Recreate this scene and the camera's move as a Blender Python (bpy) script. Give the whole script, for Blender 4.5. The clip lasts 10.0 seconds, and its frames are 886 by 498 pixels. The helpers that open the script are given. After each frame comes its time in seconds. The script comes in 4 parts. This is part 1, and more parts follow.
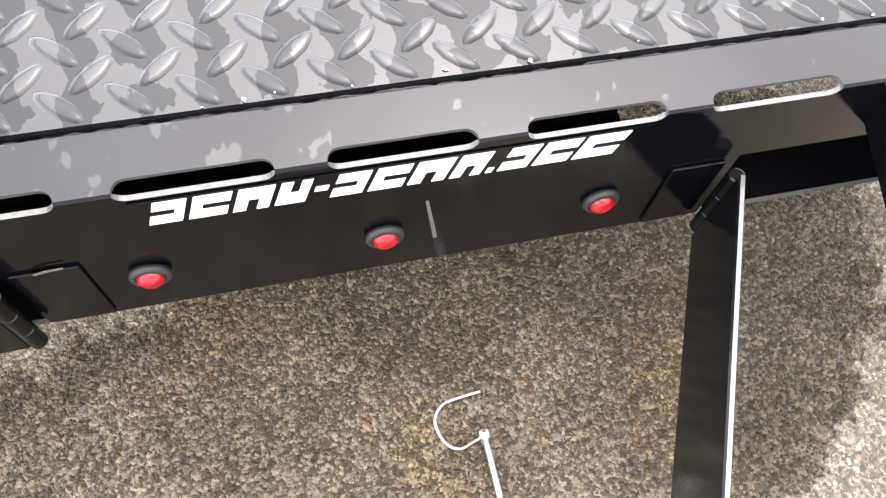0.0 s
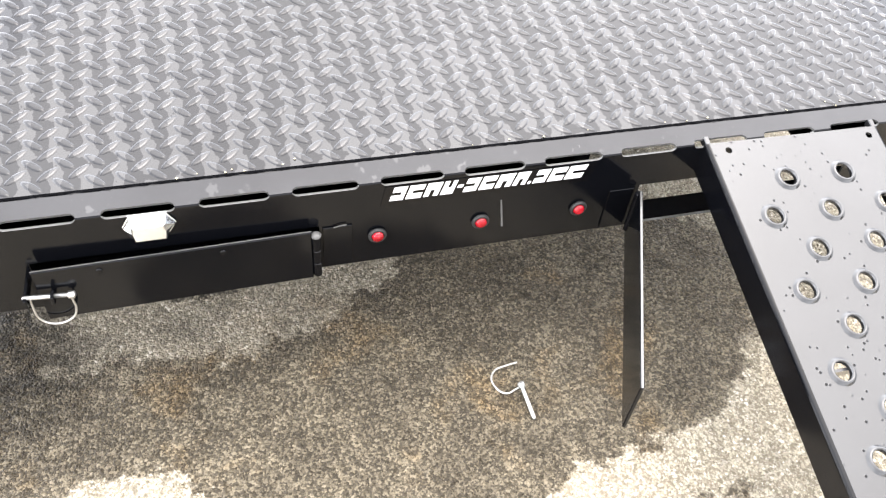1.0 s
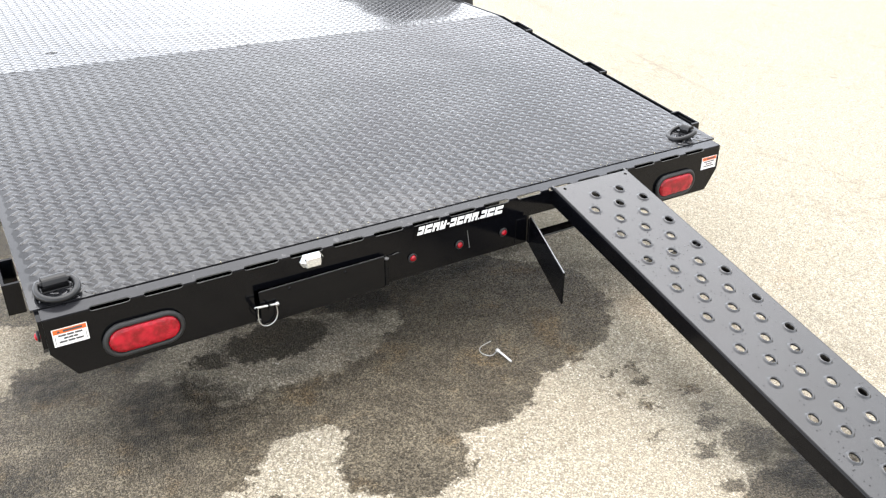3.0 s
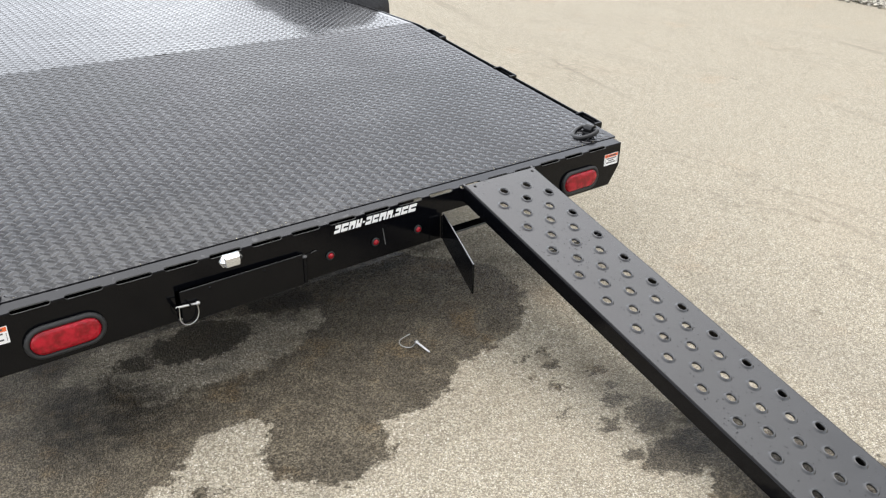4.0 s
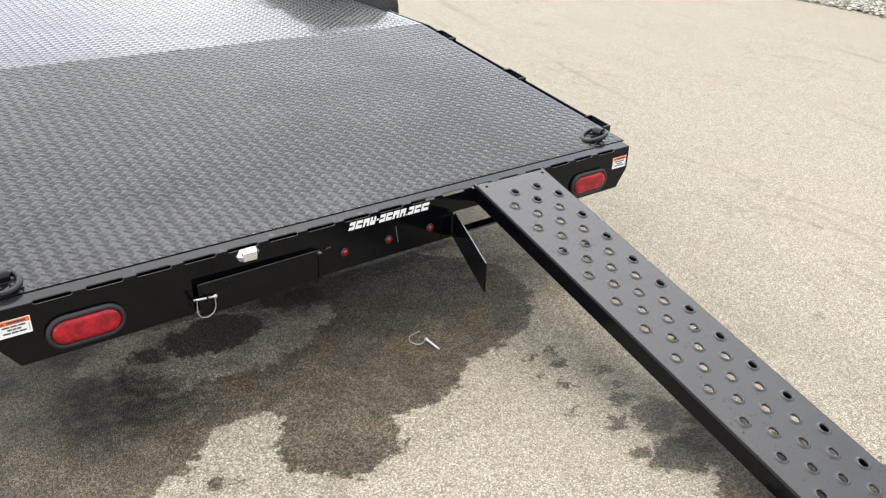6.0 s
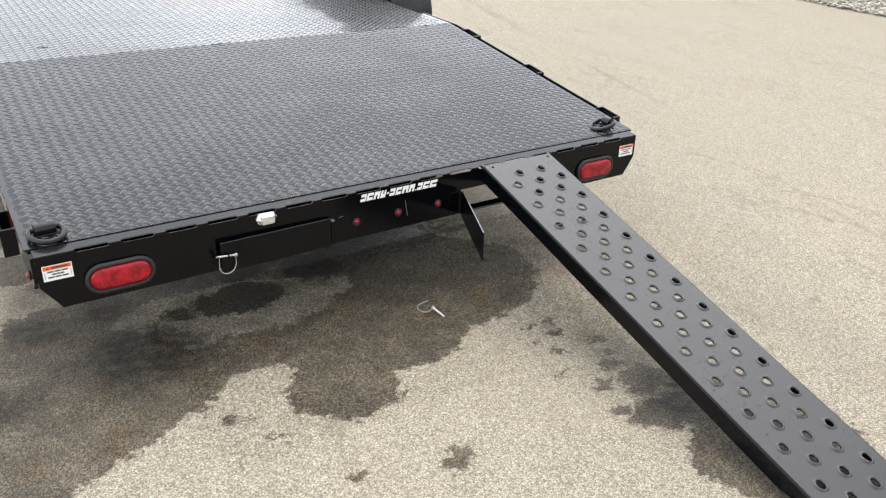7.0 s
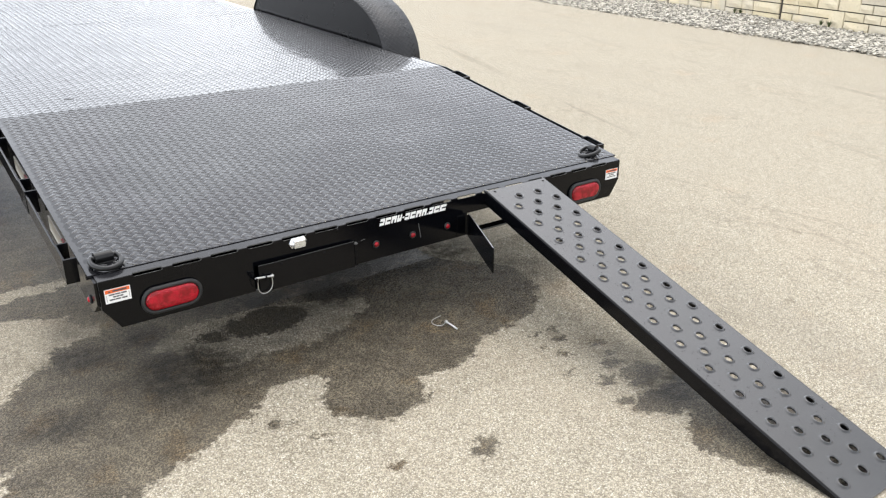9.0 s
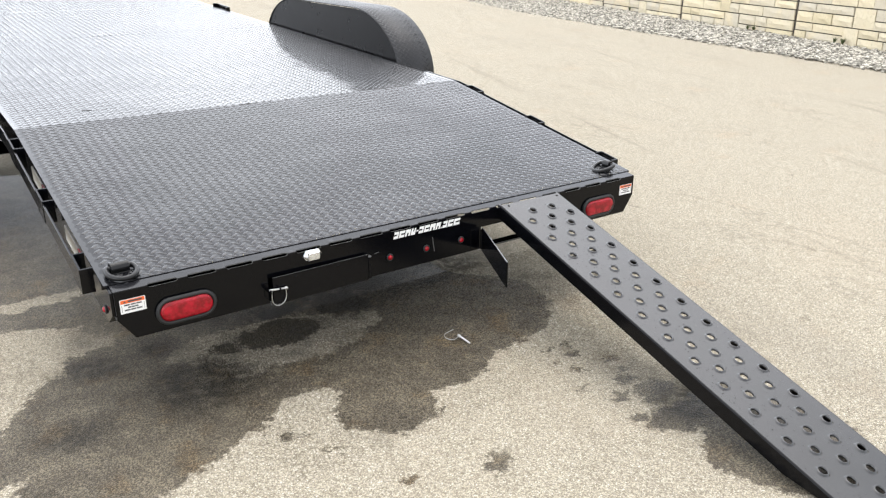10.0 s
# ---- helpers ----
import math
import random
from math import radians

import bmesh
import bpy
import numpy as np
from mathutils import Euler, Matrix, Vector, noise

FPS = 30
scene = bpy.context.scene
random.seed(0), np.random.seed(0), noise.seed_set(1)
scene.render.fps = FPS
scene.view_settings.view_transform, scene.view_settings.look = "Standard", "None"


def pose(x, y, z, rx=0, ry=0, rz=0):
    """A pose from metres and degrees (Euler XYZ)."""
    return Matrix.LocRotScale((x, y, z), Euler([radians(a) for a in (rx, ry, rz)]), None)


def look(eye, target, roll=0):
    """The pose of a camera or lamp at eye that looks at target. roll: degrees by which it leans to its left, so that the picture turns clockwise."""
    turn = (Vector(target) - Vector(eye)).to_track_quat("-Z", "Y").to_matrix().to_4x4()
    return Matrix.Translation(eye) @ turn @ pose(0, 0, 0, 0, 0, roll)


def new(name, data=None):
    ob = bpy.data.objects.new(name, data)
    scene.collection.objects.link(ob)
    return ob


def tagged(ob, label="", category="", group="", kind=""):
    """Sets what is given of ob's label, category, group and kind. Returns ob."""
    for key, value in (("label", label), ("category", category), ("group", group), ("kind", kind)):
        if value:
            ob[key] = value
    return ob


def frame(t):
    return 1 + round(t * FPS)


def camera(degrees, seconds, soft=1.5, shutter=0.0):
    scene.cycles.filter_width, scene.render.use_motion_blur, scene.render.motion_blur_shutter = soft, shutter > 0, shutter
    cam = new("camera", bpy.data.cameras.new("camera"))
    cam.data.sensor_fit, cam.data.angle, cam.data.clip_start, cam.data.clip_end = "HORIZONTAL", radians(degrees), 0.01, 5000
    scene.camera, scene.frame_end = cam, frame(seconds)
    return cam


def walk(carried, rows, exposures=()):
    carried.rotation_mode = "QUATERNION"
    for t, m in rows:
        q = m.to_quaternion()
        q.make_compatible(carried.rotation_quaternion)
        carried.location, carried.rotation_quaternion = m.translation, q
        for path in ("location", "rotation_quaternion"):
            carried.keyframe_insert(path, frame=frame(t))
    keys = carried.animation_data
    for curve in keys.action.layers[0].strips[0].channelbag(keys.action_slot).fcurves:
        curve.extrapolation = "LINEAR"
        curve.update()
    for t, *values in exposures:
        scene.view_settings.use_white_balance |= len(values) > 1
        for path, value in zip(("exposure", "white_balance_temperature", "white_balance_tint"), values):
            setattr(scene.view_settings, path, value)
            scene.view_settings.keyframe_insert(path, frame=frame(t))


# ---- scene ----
cam = camera(58.4, 10.0, soft=1.25)
PATH = [
    (0, (-0.049, -0.228, 0.81), (0.26, 0.579, -0.994), 9.4),
    (0.5, (-0.139, -0.434, 0.97), (0.229, 0.621, -0.689), 9.1),
    (1, (-0.319, -0.74, 1.136), (0.139, 0.543, -0.329), 6.6),
    (1.5, (-0.551, -0.998, 1.223), (0.033, 0.423, -0.057), 4.1),
    (2, (-0.706, -1.258, 1.268), (-0.011, 0.246, 0.147), 2.7),
    (3.3, (-1.138, -1.679, 1.329), (-0.116, -0.203, 0.449), 0.2),
    (3.5, (-1.136, -1.711, 1.338), (-0.09, -0.249, 0.461), 0.3),
    (4, (-1.117, -1.736, 1.333), (-0.01, -0.324, 0.449), 0.9),
    (4.5, (-1.122, -1.719, 1.334), (0.001, -0.325, 0.44), 1.2),
    (5, (-1.139, -1.691, 1.331), (-0.018, -0.296, 0.437), 1.5),
    (6.3, (-1.177, -1.785, 1.345), (-0.073, -0.364, 0.473), 2.5),
    (6.5, (-1.164, -1.86, 1.322), (-0.094, -0.406, 0.463), 2.1),
    (7, (-1.183, -1.999, 1.314), (-0.169, -0.503, 0.458), 1.5),
    (7.5, (-1.306, -2.075, 1.317), (-0.271, -0.574, 0.494), 0.1),
    (8, (-1.428, -2.132, 1.33), (-0.351, -0.645, 0.537), 0.0),
    (8.5, (-1.451, -2.14, 1.338), (-0.362, -0.651, 0.565), 0.2),
    (9, (-1.44, -2.145, 1.339), (-0.347, -0.65, 0.584), -0.0),
    (9.5, (-1.446, -2.145, 1.345), (-0.356, -0.637, 0.612), 0.3),
    (10, (-1.45, -2.137, 1.339), (-0.37, -0.617, 0.616), 0.3),
]
EXPOSURES = [(0.0, 2.85, 6650, 12.5), (0.5, 2.99, 6600, 12), (1.0, 2.89, 6650, 12), (1.5, 2.6, 6650, 12), (2.0, 2.44, 6600, 11.5), (2.2, 2.33, 6600, 11.5), (3.3, 1.79, 6500, 10), (3.5, 1.67, 6500, 10), (4.0, 1.25, 6500, 10), (4.5, 1.19, 6500, 10), (5.0, 1.33, 6500, 10), (6.5, 1.4, 6500, 10), (7.0, 1.29, 6500, 10), (7.5, 1.32, 6500, 10), (8.5, 1.38, 6500, 10), (9.0, 1.37, 6500, 10), (10.0, 1.45, 6500, 10)]
walk(cam, [(t, look(eye, target, roll)) for t, eye, target, roll in PATH], EXPOSURES)


# ---- world and sun ----
SUN_ELEVATION, SUN_AZIMUTH = radians(77), radians(60)   # azimuth clockwise from +y
world = bpy.data.worlds.new("sky")
scene.world = world
world.use_nodes = True
wn, wl = world.node_tree.nodes, world.node_tree.links
sky = wn.new("ShaderNodeTexSky")
sky.sky_type, sky.sun_disc = "NISHITA", False
sky.sun_elevation, sky.sun_rotation = SUN_ELEVATION, SUN_AZIMUTH
sky.air_density, sky.dust_density, sky.ozone_density = 1.0, 6.0, 1.0
soft_sky = wn.new("ShaderNodeHueSaturation")
soft_sky.inputs["Saturation"].default_value = 0.3
wl.new(sky.outputs[0], soft_sky.inputs["Color"])
cloud_at = wn.new("ShaderNodeTexCoord")
cloud = wn.new("ShaderNodeTexNoise")
cloud.inputs["Scale"].default_value, cloud.inputs["Detail"].default_value = 2.2, 4.0
wl.new(cloud_at.outputs["Generated"], cloud.inputs["Vector"])
cloud_tone = wn.new("ShaderNodeValToRGB")
cloud_tone.color_ramp.elements[0].position, cloud_tone.color_ramp.elements[0].color = 0.32, (4.0, 4.22, 4.65, 1)
cloud_tone.color_ramp.elements[1].position, cloud_tone.color_ramp.elements[1].color = 0.68, (6.7, 6.95, 7.35, 1)
wl.new(cloud.outputs["Fac"], cloud_tone.inputs["Fac"])
overcast = wn.new("ShaderNodeMix")
overcast.data_type = "RGBA"
overcast.inputs["Factor"].default_value = 0.75
wl.new(soft_sky.outputs[0], overcast.inputs[6])
low_haze = wn.new("ShaderNodeSeparateXYZ")      # bright haze towards the horizon
wl.new(cloud_at.outputs["Generated"], low_haze.inputs[0])
haze = wn.new("ShaderNodeMapRange")
haze.interpolation_type = "SMOOTHSTEP"
haze.inputs["From Min"].default_value, haze.inputs["From Max"].default_value = 0.12, 0.85
haze.inputs["To Min"].default_value, haze.inputs["To Max"].default_value = 1.7, 0.78
wl.new(low_haze.outputs[2], haze.inputs["Value"])
hazy = wn.new("ShaderNodeVectorMath")
hazy.operation = "SCALE"
wl.new(cloud_tone.outputs[0], hazy.inputs[0])
backward = wn.new("ShaderNodeVectorMath")           # unseen sky dimmed behind the walk, to cut light and reflections from there
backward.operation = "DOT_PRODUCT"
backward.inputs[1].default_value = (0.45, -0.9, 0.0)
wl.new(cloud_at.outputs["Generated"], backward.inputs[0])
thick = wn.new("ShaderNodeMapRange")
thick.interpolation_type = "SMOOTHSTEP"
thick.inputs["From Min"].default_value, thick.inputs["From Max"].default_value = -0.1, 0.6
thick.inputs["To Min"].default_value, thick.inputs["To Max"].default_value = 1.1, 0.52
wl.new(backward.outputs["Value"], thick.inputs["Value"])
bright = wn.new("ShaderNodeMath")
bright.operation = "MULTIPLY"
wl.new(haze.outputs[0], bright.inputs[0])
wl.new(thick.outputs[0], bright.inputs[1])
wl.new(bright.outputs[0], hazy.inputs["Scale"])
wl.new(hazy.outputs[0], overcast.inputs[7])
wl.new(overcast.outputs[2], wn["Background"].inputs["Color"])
wn["Background"].inputs["Strength"].default_value = 0.15
sun = new("sun", bpy.data.lights.new("sun", "SUN"))
sun.data.energy, sun.data.angle, sun.data.color = 0.5, radians(80), (1.0, 0.95, 0.87)
sun_way = Vector((math.sin(SUN_AZIMUTH) * math.cos(SUN_ELEVATION), math.cos(SUN_AZIMUTH) * math.cos(SUN_ELEVATION), math.sin(SUN_ELEVATION)))
sun.matrix_world = look(sun_way * 30, (0, 0, 0))


# ---- materials ----
class Nodes:
    """A small builder of node materials."""

    def __init__(self, name):
        self.mat = bpy.data.materials.new(name)
        self.mat.use_nodes = True
        self.tree = self.mat.node_tree
        self.bsdf = self.tree.nodes["Principled BSDF"]

    def node(self, kind, **values):
        n = self.tree.nodes.new(kind)
        for key, value in values.items():
            if key == "operation":
                n.operation = value
            elif key == "data_type":
                n.data_type = value
            elif key == "interpolation_type":
                n.interpolation_type = value
            elif key == "blend_type":
                n.blend_type = value
            else:
                n.inputs[key].default_value = value
        return n

    def link(self, a, b):
        self.tree.links.new(a, b)

    def put(self, socket, value):
        if isinstance(value, (int, float)):
            socket.default_value = value
        elif isinstance(value, tuple):
            socket.default_value = (*value, 1.0) if socket.type == "RGBA" and len(value) == 3 else value
        else:
            self.link(value, socket)

    def math(self, operation, a, b=0.0, c=0.0):
        n = self.node("ShaderNodeMath", operation=operation)
        for socket, value in zip(n.inputs, (a, b, c)):
            self.put(socket, value)
        return n.outputs[0]

    def vec(self, operation, a, b=(0.0, 0.0, 0.0)):
        n = self.node("ShaderNodeVectorMath", operation=operation)
        self.put(n.inputs[0], a)
        self.put(n.inputs[1], b)
        return n.outputs["Value"] if operation == "LENGTH" else n.outputs[0]

    def noise(self, at, scale, detail=3.0, rough=0.55):
        n = self.node("ShaderNodeTexNoise", Scale=scale, Detail=detail, Roughness=rough)
        self.put(n.inputs["Vector"], at)
        return n

    def smooth(self, value, low, high, to_low=0.0, to_high=1.0):
        n = self.node("ShaderNodeMapRange", interpolation_type="SMOOTHSTEP")
        for socket, v in zip(n.inputs, (value, low, high, to_low, to_high)):
            self.put(socket, v)
        return n.outputs[0]

    def mix(self, factor, a, b, blend="MIX"):
        n = self.node("ShaderNodeMix", data_type="RGBA", blend_type=blend)
        self.put(n.inputs["Factor"], factor)
        self.put(n.inputs[6], a)
        self.put(n.inputs[7], b)
        return n.outputs[2]

    def bump(self, height, strength, distance, below=None):
        n = self.node("ShaderNodeBump", Strength=strength, Distance=distance)
        self.link(height, n.inputs["Height"])
        if below is not None:
            self.link(below, n.inputs["Normal"])
        return n.outputs[0]

    def place(self):
        return self.node("ShaderNodeNewGeometry").outputs["Position"]

    def set(self, **values):
        for key, value in values.items():
            self.put(self.bsdf.inputs[key.replace("_", " ").title().replace("Ior", "IOR")], value)
        return self.mat


def paint_mat(name, colour, rough, wet=0.0, dust_light=0.5, scale=1.0, gloss=0.5, drops=0.0, cut=0.48, rows_by=0.13, coat=0.0):
    """Black powder coat: fine orange peel, dusty tone painted lighter on sky-facing faces, and drying water where wet.
    """
    m = Nodes(name)
    at = m.place()
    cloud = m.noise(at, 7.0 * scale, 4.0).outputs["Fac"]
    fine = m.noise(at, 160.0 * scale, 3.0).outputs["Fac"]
    # faces turned upward are painted lighter, as the sky lights them
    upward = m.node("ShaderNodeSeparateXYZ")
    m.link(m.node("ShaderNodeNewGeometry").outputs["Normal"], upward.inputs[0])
    film_light = m.math("MULTIPLY", m.smooth(cloud, 0.3, 0.7, 0.35, 1.0), m.smooth(upward.outputs[2], 0.4, 0.9, 0.12, 1.0))
    base = m.mix(m.math("MULTIPLY", film_light, dust_light), colour, (0.045, 0.046, 0.05))
    base = m.mix(m.math("MULTIPLY", m.math("MULTIPLY", m.smooth(fine, 0.64, 0.76), film_light), 0.3 * dust_light), base, (0.11, 0.105, 0.095))
    rough_out = m.math("ADD", m.math("MULTIPLY", m.math("SUBTRACT", cloud, 0.5), 0.1 if wet else 0.22), rough)
    normal = m.bump(m.noise(at, 420.0, 2.0).outputs["Fac"], 0.03 if wet else 0.08, 0.001)
    if wet:      # slightly buckled sheet
        normal = m.bump(m.noise(at, 2.6, 1.5).outputs["Fac"], 1.0, 0.006, normal)
    out = dict(base_color=base, roughness=rough_out, normal=normal, specular_ior_level=gloss, coat_weight=coat, coat_roughness=rough)
    if drops:
        spots = m.node("ShaderNodeTexVoronoi", Scale=90.0)
        m.put(spots.inputs["Vector"], at)
        few = m.node("ShaderNodeSeparateColor")
        m.link(spots.outputs["Color"], few.inputs[0])
        drop = m.math("MULTIPLY", m.smooth(spots.outputs["Distance"], 0.12, 0.25, 1.0, 0.0), m.smooth(m.math("ADD", few.outputs[0], m.math("MULTIPLY", m.math("SUBTRACT", m.noise(at, 7.0, 3.0).outputs["Fac"], 0.5), 2.4)), 0.58, 0.66))
        out["base_color"] = m.mix(m.math("MULTIPLY", drop, drops), base, (0.005, 0.005, 0.0055))
        out["roughness"] = m.mix(drop, rough_out, (0.06, 0.06, 0.06))
        out["specular_ior_level"] = m.smooth(drop, 0.0, 1.0, gloss, gloss * 0.22)
        out["normal"] = m.bump(drop, 0.5, 0.0012, normal)
        out["coat_weight"] = m.smooth(drop, 0.0, 1.0, coat, coat * 0.15)
    if wet:
        stretch = m.vec("MULTIPLY", at, (1.0, 0.55, 1.0))
        blot = m.noise(stretch, 60.0, 2.5, 0.6).outputs["Fac"]
        broad = m.noise(at, 2.2, 2.0).outputs["Fac"]
        split = m.node("ShaderNodeSeparateXYZ")
        m.put(split.inputs[0], at)
        rows = m.math("MULTIPLY", m.math("COSINE", m.math("MULTIPLY", m.math("SUBTRACT", split.outputs[0], 0.0105 + 0.0271), math.tau / 0.0362)), rows_by)
        along = m.math("COSINE", m.math("MULTIPLY", m.math("SUBTRACT", split.outputs[1], 0.0665), math.tau / 0.033))
        rows = m.math("ADD", rows, m.math("MULTIPLY", along, rows_by * 0.5))
        rows = m.math("ADD", rows, m.math("MULTIPLY", m.math("SUBTRACT", m.noise(at, 190.0, 2.0, 0.6).outputs["Fac"], 0.5), rows_by * 0.9))
        dried = m.smooth(m.math("ADD", m.math("MULTIPLY", split.outputs[1], 0.5), m.math("MULTIPLY", split.outputs[0], 0.45)), -0.05, 0.45, 0.0, -0.2)
        pool = m.smooth(m.math("ADD", m.math("ADD", m.math("ADD", blot, dried), rows), m.math("MULTIPLY", m.math("SUBTRACT", broad, 0.5), 0.4)), cut, cut + 0.03)
        out["specular_ior_level"] = m.smooth(pool, 0.0, 1.0, gloss, gloss * (1.0 + wet))
        out["roughness"] = m.math("MULTIPLY", rough_out, m.smooth(pool, 0.0, 1.0, 1.0, 0.4))
    return m.set(**out)


def plain_mat(name, colour, rough, metal=0.0, coat=0.0, grain=60.0, wear=0.25):
    m = Nodes(name)
    at = m.place()
    n = m.noise(at, grain, 4.0).outputs["Fac"]
    base = m.mix(m.math("MULTIPLY", m.smooth(n, 0.45, 0.75), wear), colour, tuple(c * 0.55 for c in colour))
    return m.set(base_color=base, metallic=metal, roughness=m.math("ADD", m.math("MULTIPLY", n, 0.15), rough - 0.07), coat_weight=coat)


# Damp and wet places of the asphalt: centre and half axes of round pools, then of the dry islands inside them. The last
# pool paints the shade beside the left wheels as wet ground.
POOLS_AND_SHADE = [(0.005, 0.056, 0.595, 0.301), (-1.058, 0.165, 0.276, 0.303), (0.077, 0.75, 0.372, 0.543), (-0.793, 1.251, 0.706, 0.464), (-1.284, 0.06, 0.255, 0.154), (0.248, 0.134, 0.367, 0.265), (-0.967, 0.797, 0.05, 0.161), (0.305, 0.129, 0.231, 0.341), (-0.573, 0.563, 0.39, 0.671), (-1.153, -0.207, 0.245, 0.167),
         (-0.924, -0.168, 0.139, 0.122), (-0.825, -0.008, 0.212, 0.223), (-0.366, -0.315, 0.155, 0.165), (-0.163, 0.703, 0.591, 0.861), (-0.13, 0.171, 0.4, 0.517), (-0.24, 0.821, 0.708, 0.676), (-0.976, 0.475, 0.17, 0.106), (-1.0, 2.3, 0.55, 0.9)]
DRIPS = [(0.47, -1.13, 0.25, 0.21), (0.36, -0.87, 0.15, 0.07), (0.36, -0.63, 0.05, 0.03), (0.33, -0.41, 0.04, 0.02), (0.28, -0.5, 0.03, 0.018), (0.42, -0.5, 0.04, 0.02), (0.27, -0.69, 0.05, 0.028), (0.4, -0.72, 0.08, 0.05), (0.22, -0.8, 0.04, 0.022), (0.3, -0.33, 0.022, 0.014), (0.37, -0.35, 0.026, 0.016), (0.24, -0.43, 0.022, 0.012),
         (0.39, -0.58, 0.03, 0.018), (0.35, -0.76, 0.04, 0.025), (0.2, -0.6, 0.018, 0.012), (-0.6, -0.42, 0.016, 0.012), (-0.694, -0.29, 0.03, 0.022), (-0.65, -0.32, 0.018, 0.012), (-0.52, -0.66, 0.035, 0.025), (-0.27, -0.74, 0.05, 0.03)]
# half-wet tone; the first round also paints in the trailer's shade
DAMP_AND_SHADE = [(-0.5, 0.3, 0.5, 0.27), (-0.95, 0.6, 0.2, 0.25), (0.42, -0.64, 0.1, 0.28), (0.62, 0.1, 0.16, 0.22)]
ISLANDS = [(-1.36, 0.6, 0.2, 0.22), (-1.12, 1.11, 0.2, 0.05), (-0.43, 0.29, 0.28, 0.14), (-0.631, 0.169, 0.068, 0.079), (-0.59, 0.35, 0.23, 0.12), (-0.743, 0.334, 0.092, 0.035), (-0.3, 0.26, 0.23, 0.12), (-0.388, 0.154, 0.195, 0.052)]
STAINS = [(-0.435, 0.325, 0.17, 0.105), (-0.652, 0.33, 0.055, 0.045), (-0.122, 0.43, 0.105, 0.11), (-0.37, 0.5, 0.11, 0.06), (0.1, 0.55, 0.2, 0.09)]
# dark mottled stains, plus rounds that paint the shade under the trailer's rear
STAIN_AND_SHADE = [(-0.32, 0.56, 0.3, 0.1), (0.05, 0.5, 0.34, 0.14), (-0.1, 0.36, 0.2, 0.08), (-0.78, 0.14, 0.18, 0.18), (-1.06, 0.43, 0.13, 0.09), (-1.2, 0.06, 0.1, 0.08), (-0.86, 0.46, 0.1, 0.07), (0.25, 0.5, 0.4, 0.15), (0.44, -0.86, 0.16, 0.12)]


def asphalt_mat(name, chips):
    m = Nodes(name)
    at = m.place()
    wobble = m.vec("SUBTRACT", m.noise(at, 8.0, 4.0, 0.6).outputs["Color"], (0.5, 0.5, 0.5))
    ragged = m.vec("SUBTRACT", m.noise(at, 38.0, 4.0, 0.65).outputs["Color"], (0.5, 0.5, 0.5))
    grit = m.vec("SUBTRACT", m.noise(at, 130.0, 2.0, 0.6).outputs["Color"], (0.5, 0.5, 0.5))
    moved = m.vec("MULTIPLY", m.vec("ADD", at, m.vec("ADD", m.vec("MULTIPLY", wobble, (0.12, 0.12, 0.0)), m.vec("ADD", m.vec("MULTIPLY", ragged, (0.11, 0.11, 0.0)), m.vec("MULTIPLY", grit, (0.03, 0.03, 0.0))))), (1.0, 1.0, 0.0))

    def field(rounds):
        total = None
        for x, y, a, b in rounds:
            q = m.vec("MULTIPLY", m.vec("SUBTRACT", moved, (x, y, 0.0)), (1 / a, 1 / b, 0.0))
            f = m.math("MULTIPLY", m.math("SUBTRACT", 1.0, m.vec("LENGTH", q)), min(a, b))
            total = f if total is None else m.math("MAXIMUM", total, f)
        return total

    wet_field = m.math("MINIMUM", m.math("MAXIMUM", field(POOLS_AND_SHADE), field(DRIPS)), m.math("MULTIPLY", field(ISLANDS), -1.0))
    wet = m.math("MAXIMUM", m.smooth(wet_field, -0.005, 0.008), m.math("MULTIPLY", m.smooth(field(DAMP_AND_SHADE), -0.03, 0.08), m.smooth(m.noise(at, 11.0, 4.0, 0.65).outputs["Fac"], 0.35, 0.65, 0.28, 0.68)))
    darkening = m.smooth(field(STAINS), -0.008, 0.016)
    # soft mottled darkening, partly painted trailer shade
    stain_and_shade = m.math("MULTIPLY", m.smooth(field(STAIN_AND_SHADE), -0.05, 0.06), m.smooth(m.noise(at, 24.0, 4.0, 0.65).outputs["Fac"], 0.35, 0.6, 0.4, 1.0))
    darkening = m.math("MAXIMUM", darkening, m.math("MULTIPLY", stain_and_shade, 0.95))
    cells = m.node("ShaderNodeTexVoronoi", Scale=290.0, Randomness=1.0)
    m.put(cells.inputs["Vector"], at)
    cell_grey = m.node("ShaderNodeSeparateColor")
    m.link(cells.outputs["Color"], cell_grey.inputs[0])
    pick = m.node("ShaderNodeNewGeometry").outputs["Random Per Island"] if chips else cell_grey.outputs[0]
    broad = m.noise(at, 0.7, 5.0, 0.6).outputs["Fac"]
    streak = m.noise(m.vec("MULTIPLY", at, (0.9, 0.14, 0.0)), 1.6, 5.0, 0.65).outputs["Fac"]
    mid = m.noise(at, 9.0, 4.0, 0.6).outputs["Fac"]
    stone = m.mix(m.smooth(pick, 0.1, 0.95), (0.2, 0.176, 0.133) if chips else (0.27, 0.24, 0.182), (0.45, 0.403, 0.312) if chips else (0.5, 0.448, 0.345))
    stone = m.mix(m.smooth(pick, 0.93, 0.97), stone, (0.66, 0.62, 0.54))
    coarse = m.node("ShaderNodeTexVoronoi", Scale=240.0, Randomness=1.0)
    m.put(coarse.inputs["Vector"], m.vec("ADD", at, m.vec("MULTIPLY", grit, (0.008, 0.008, 0.0))))
    coarse_grey = m.node("ShaderNodeSeparateColor")
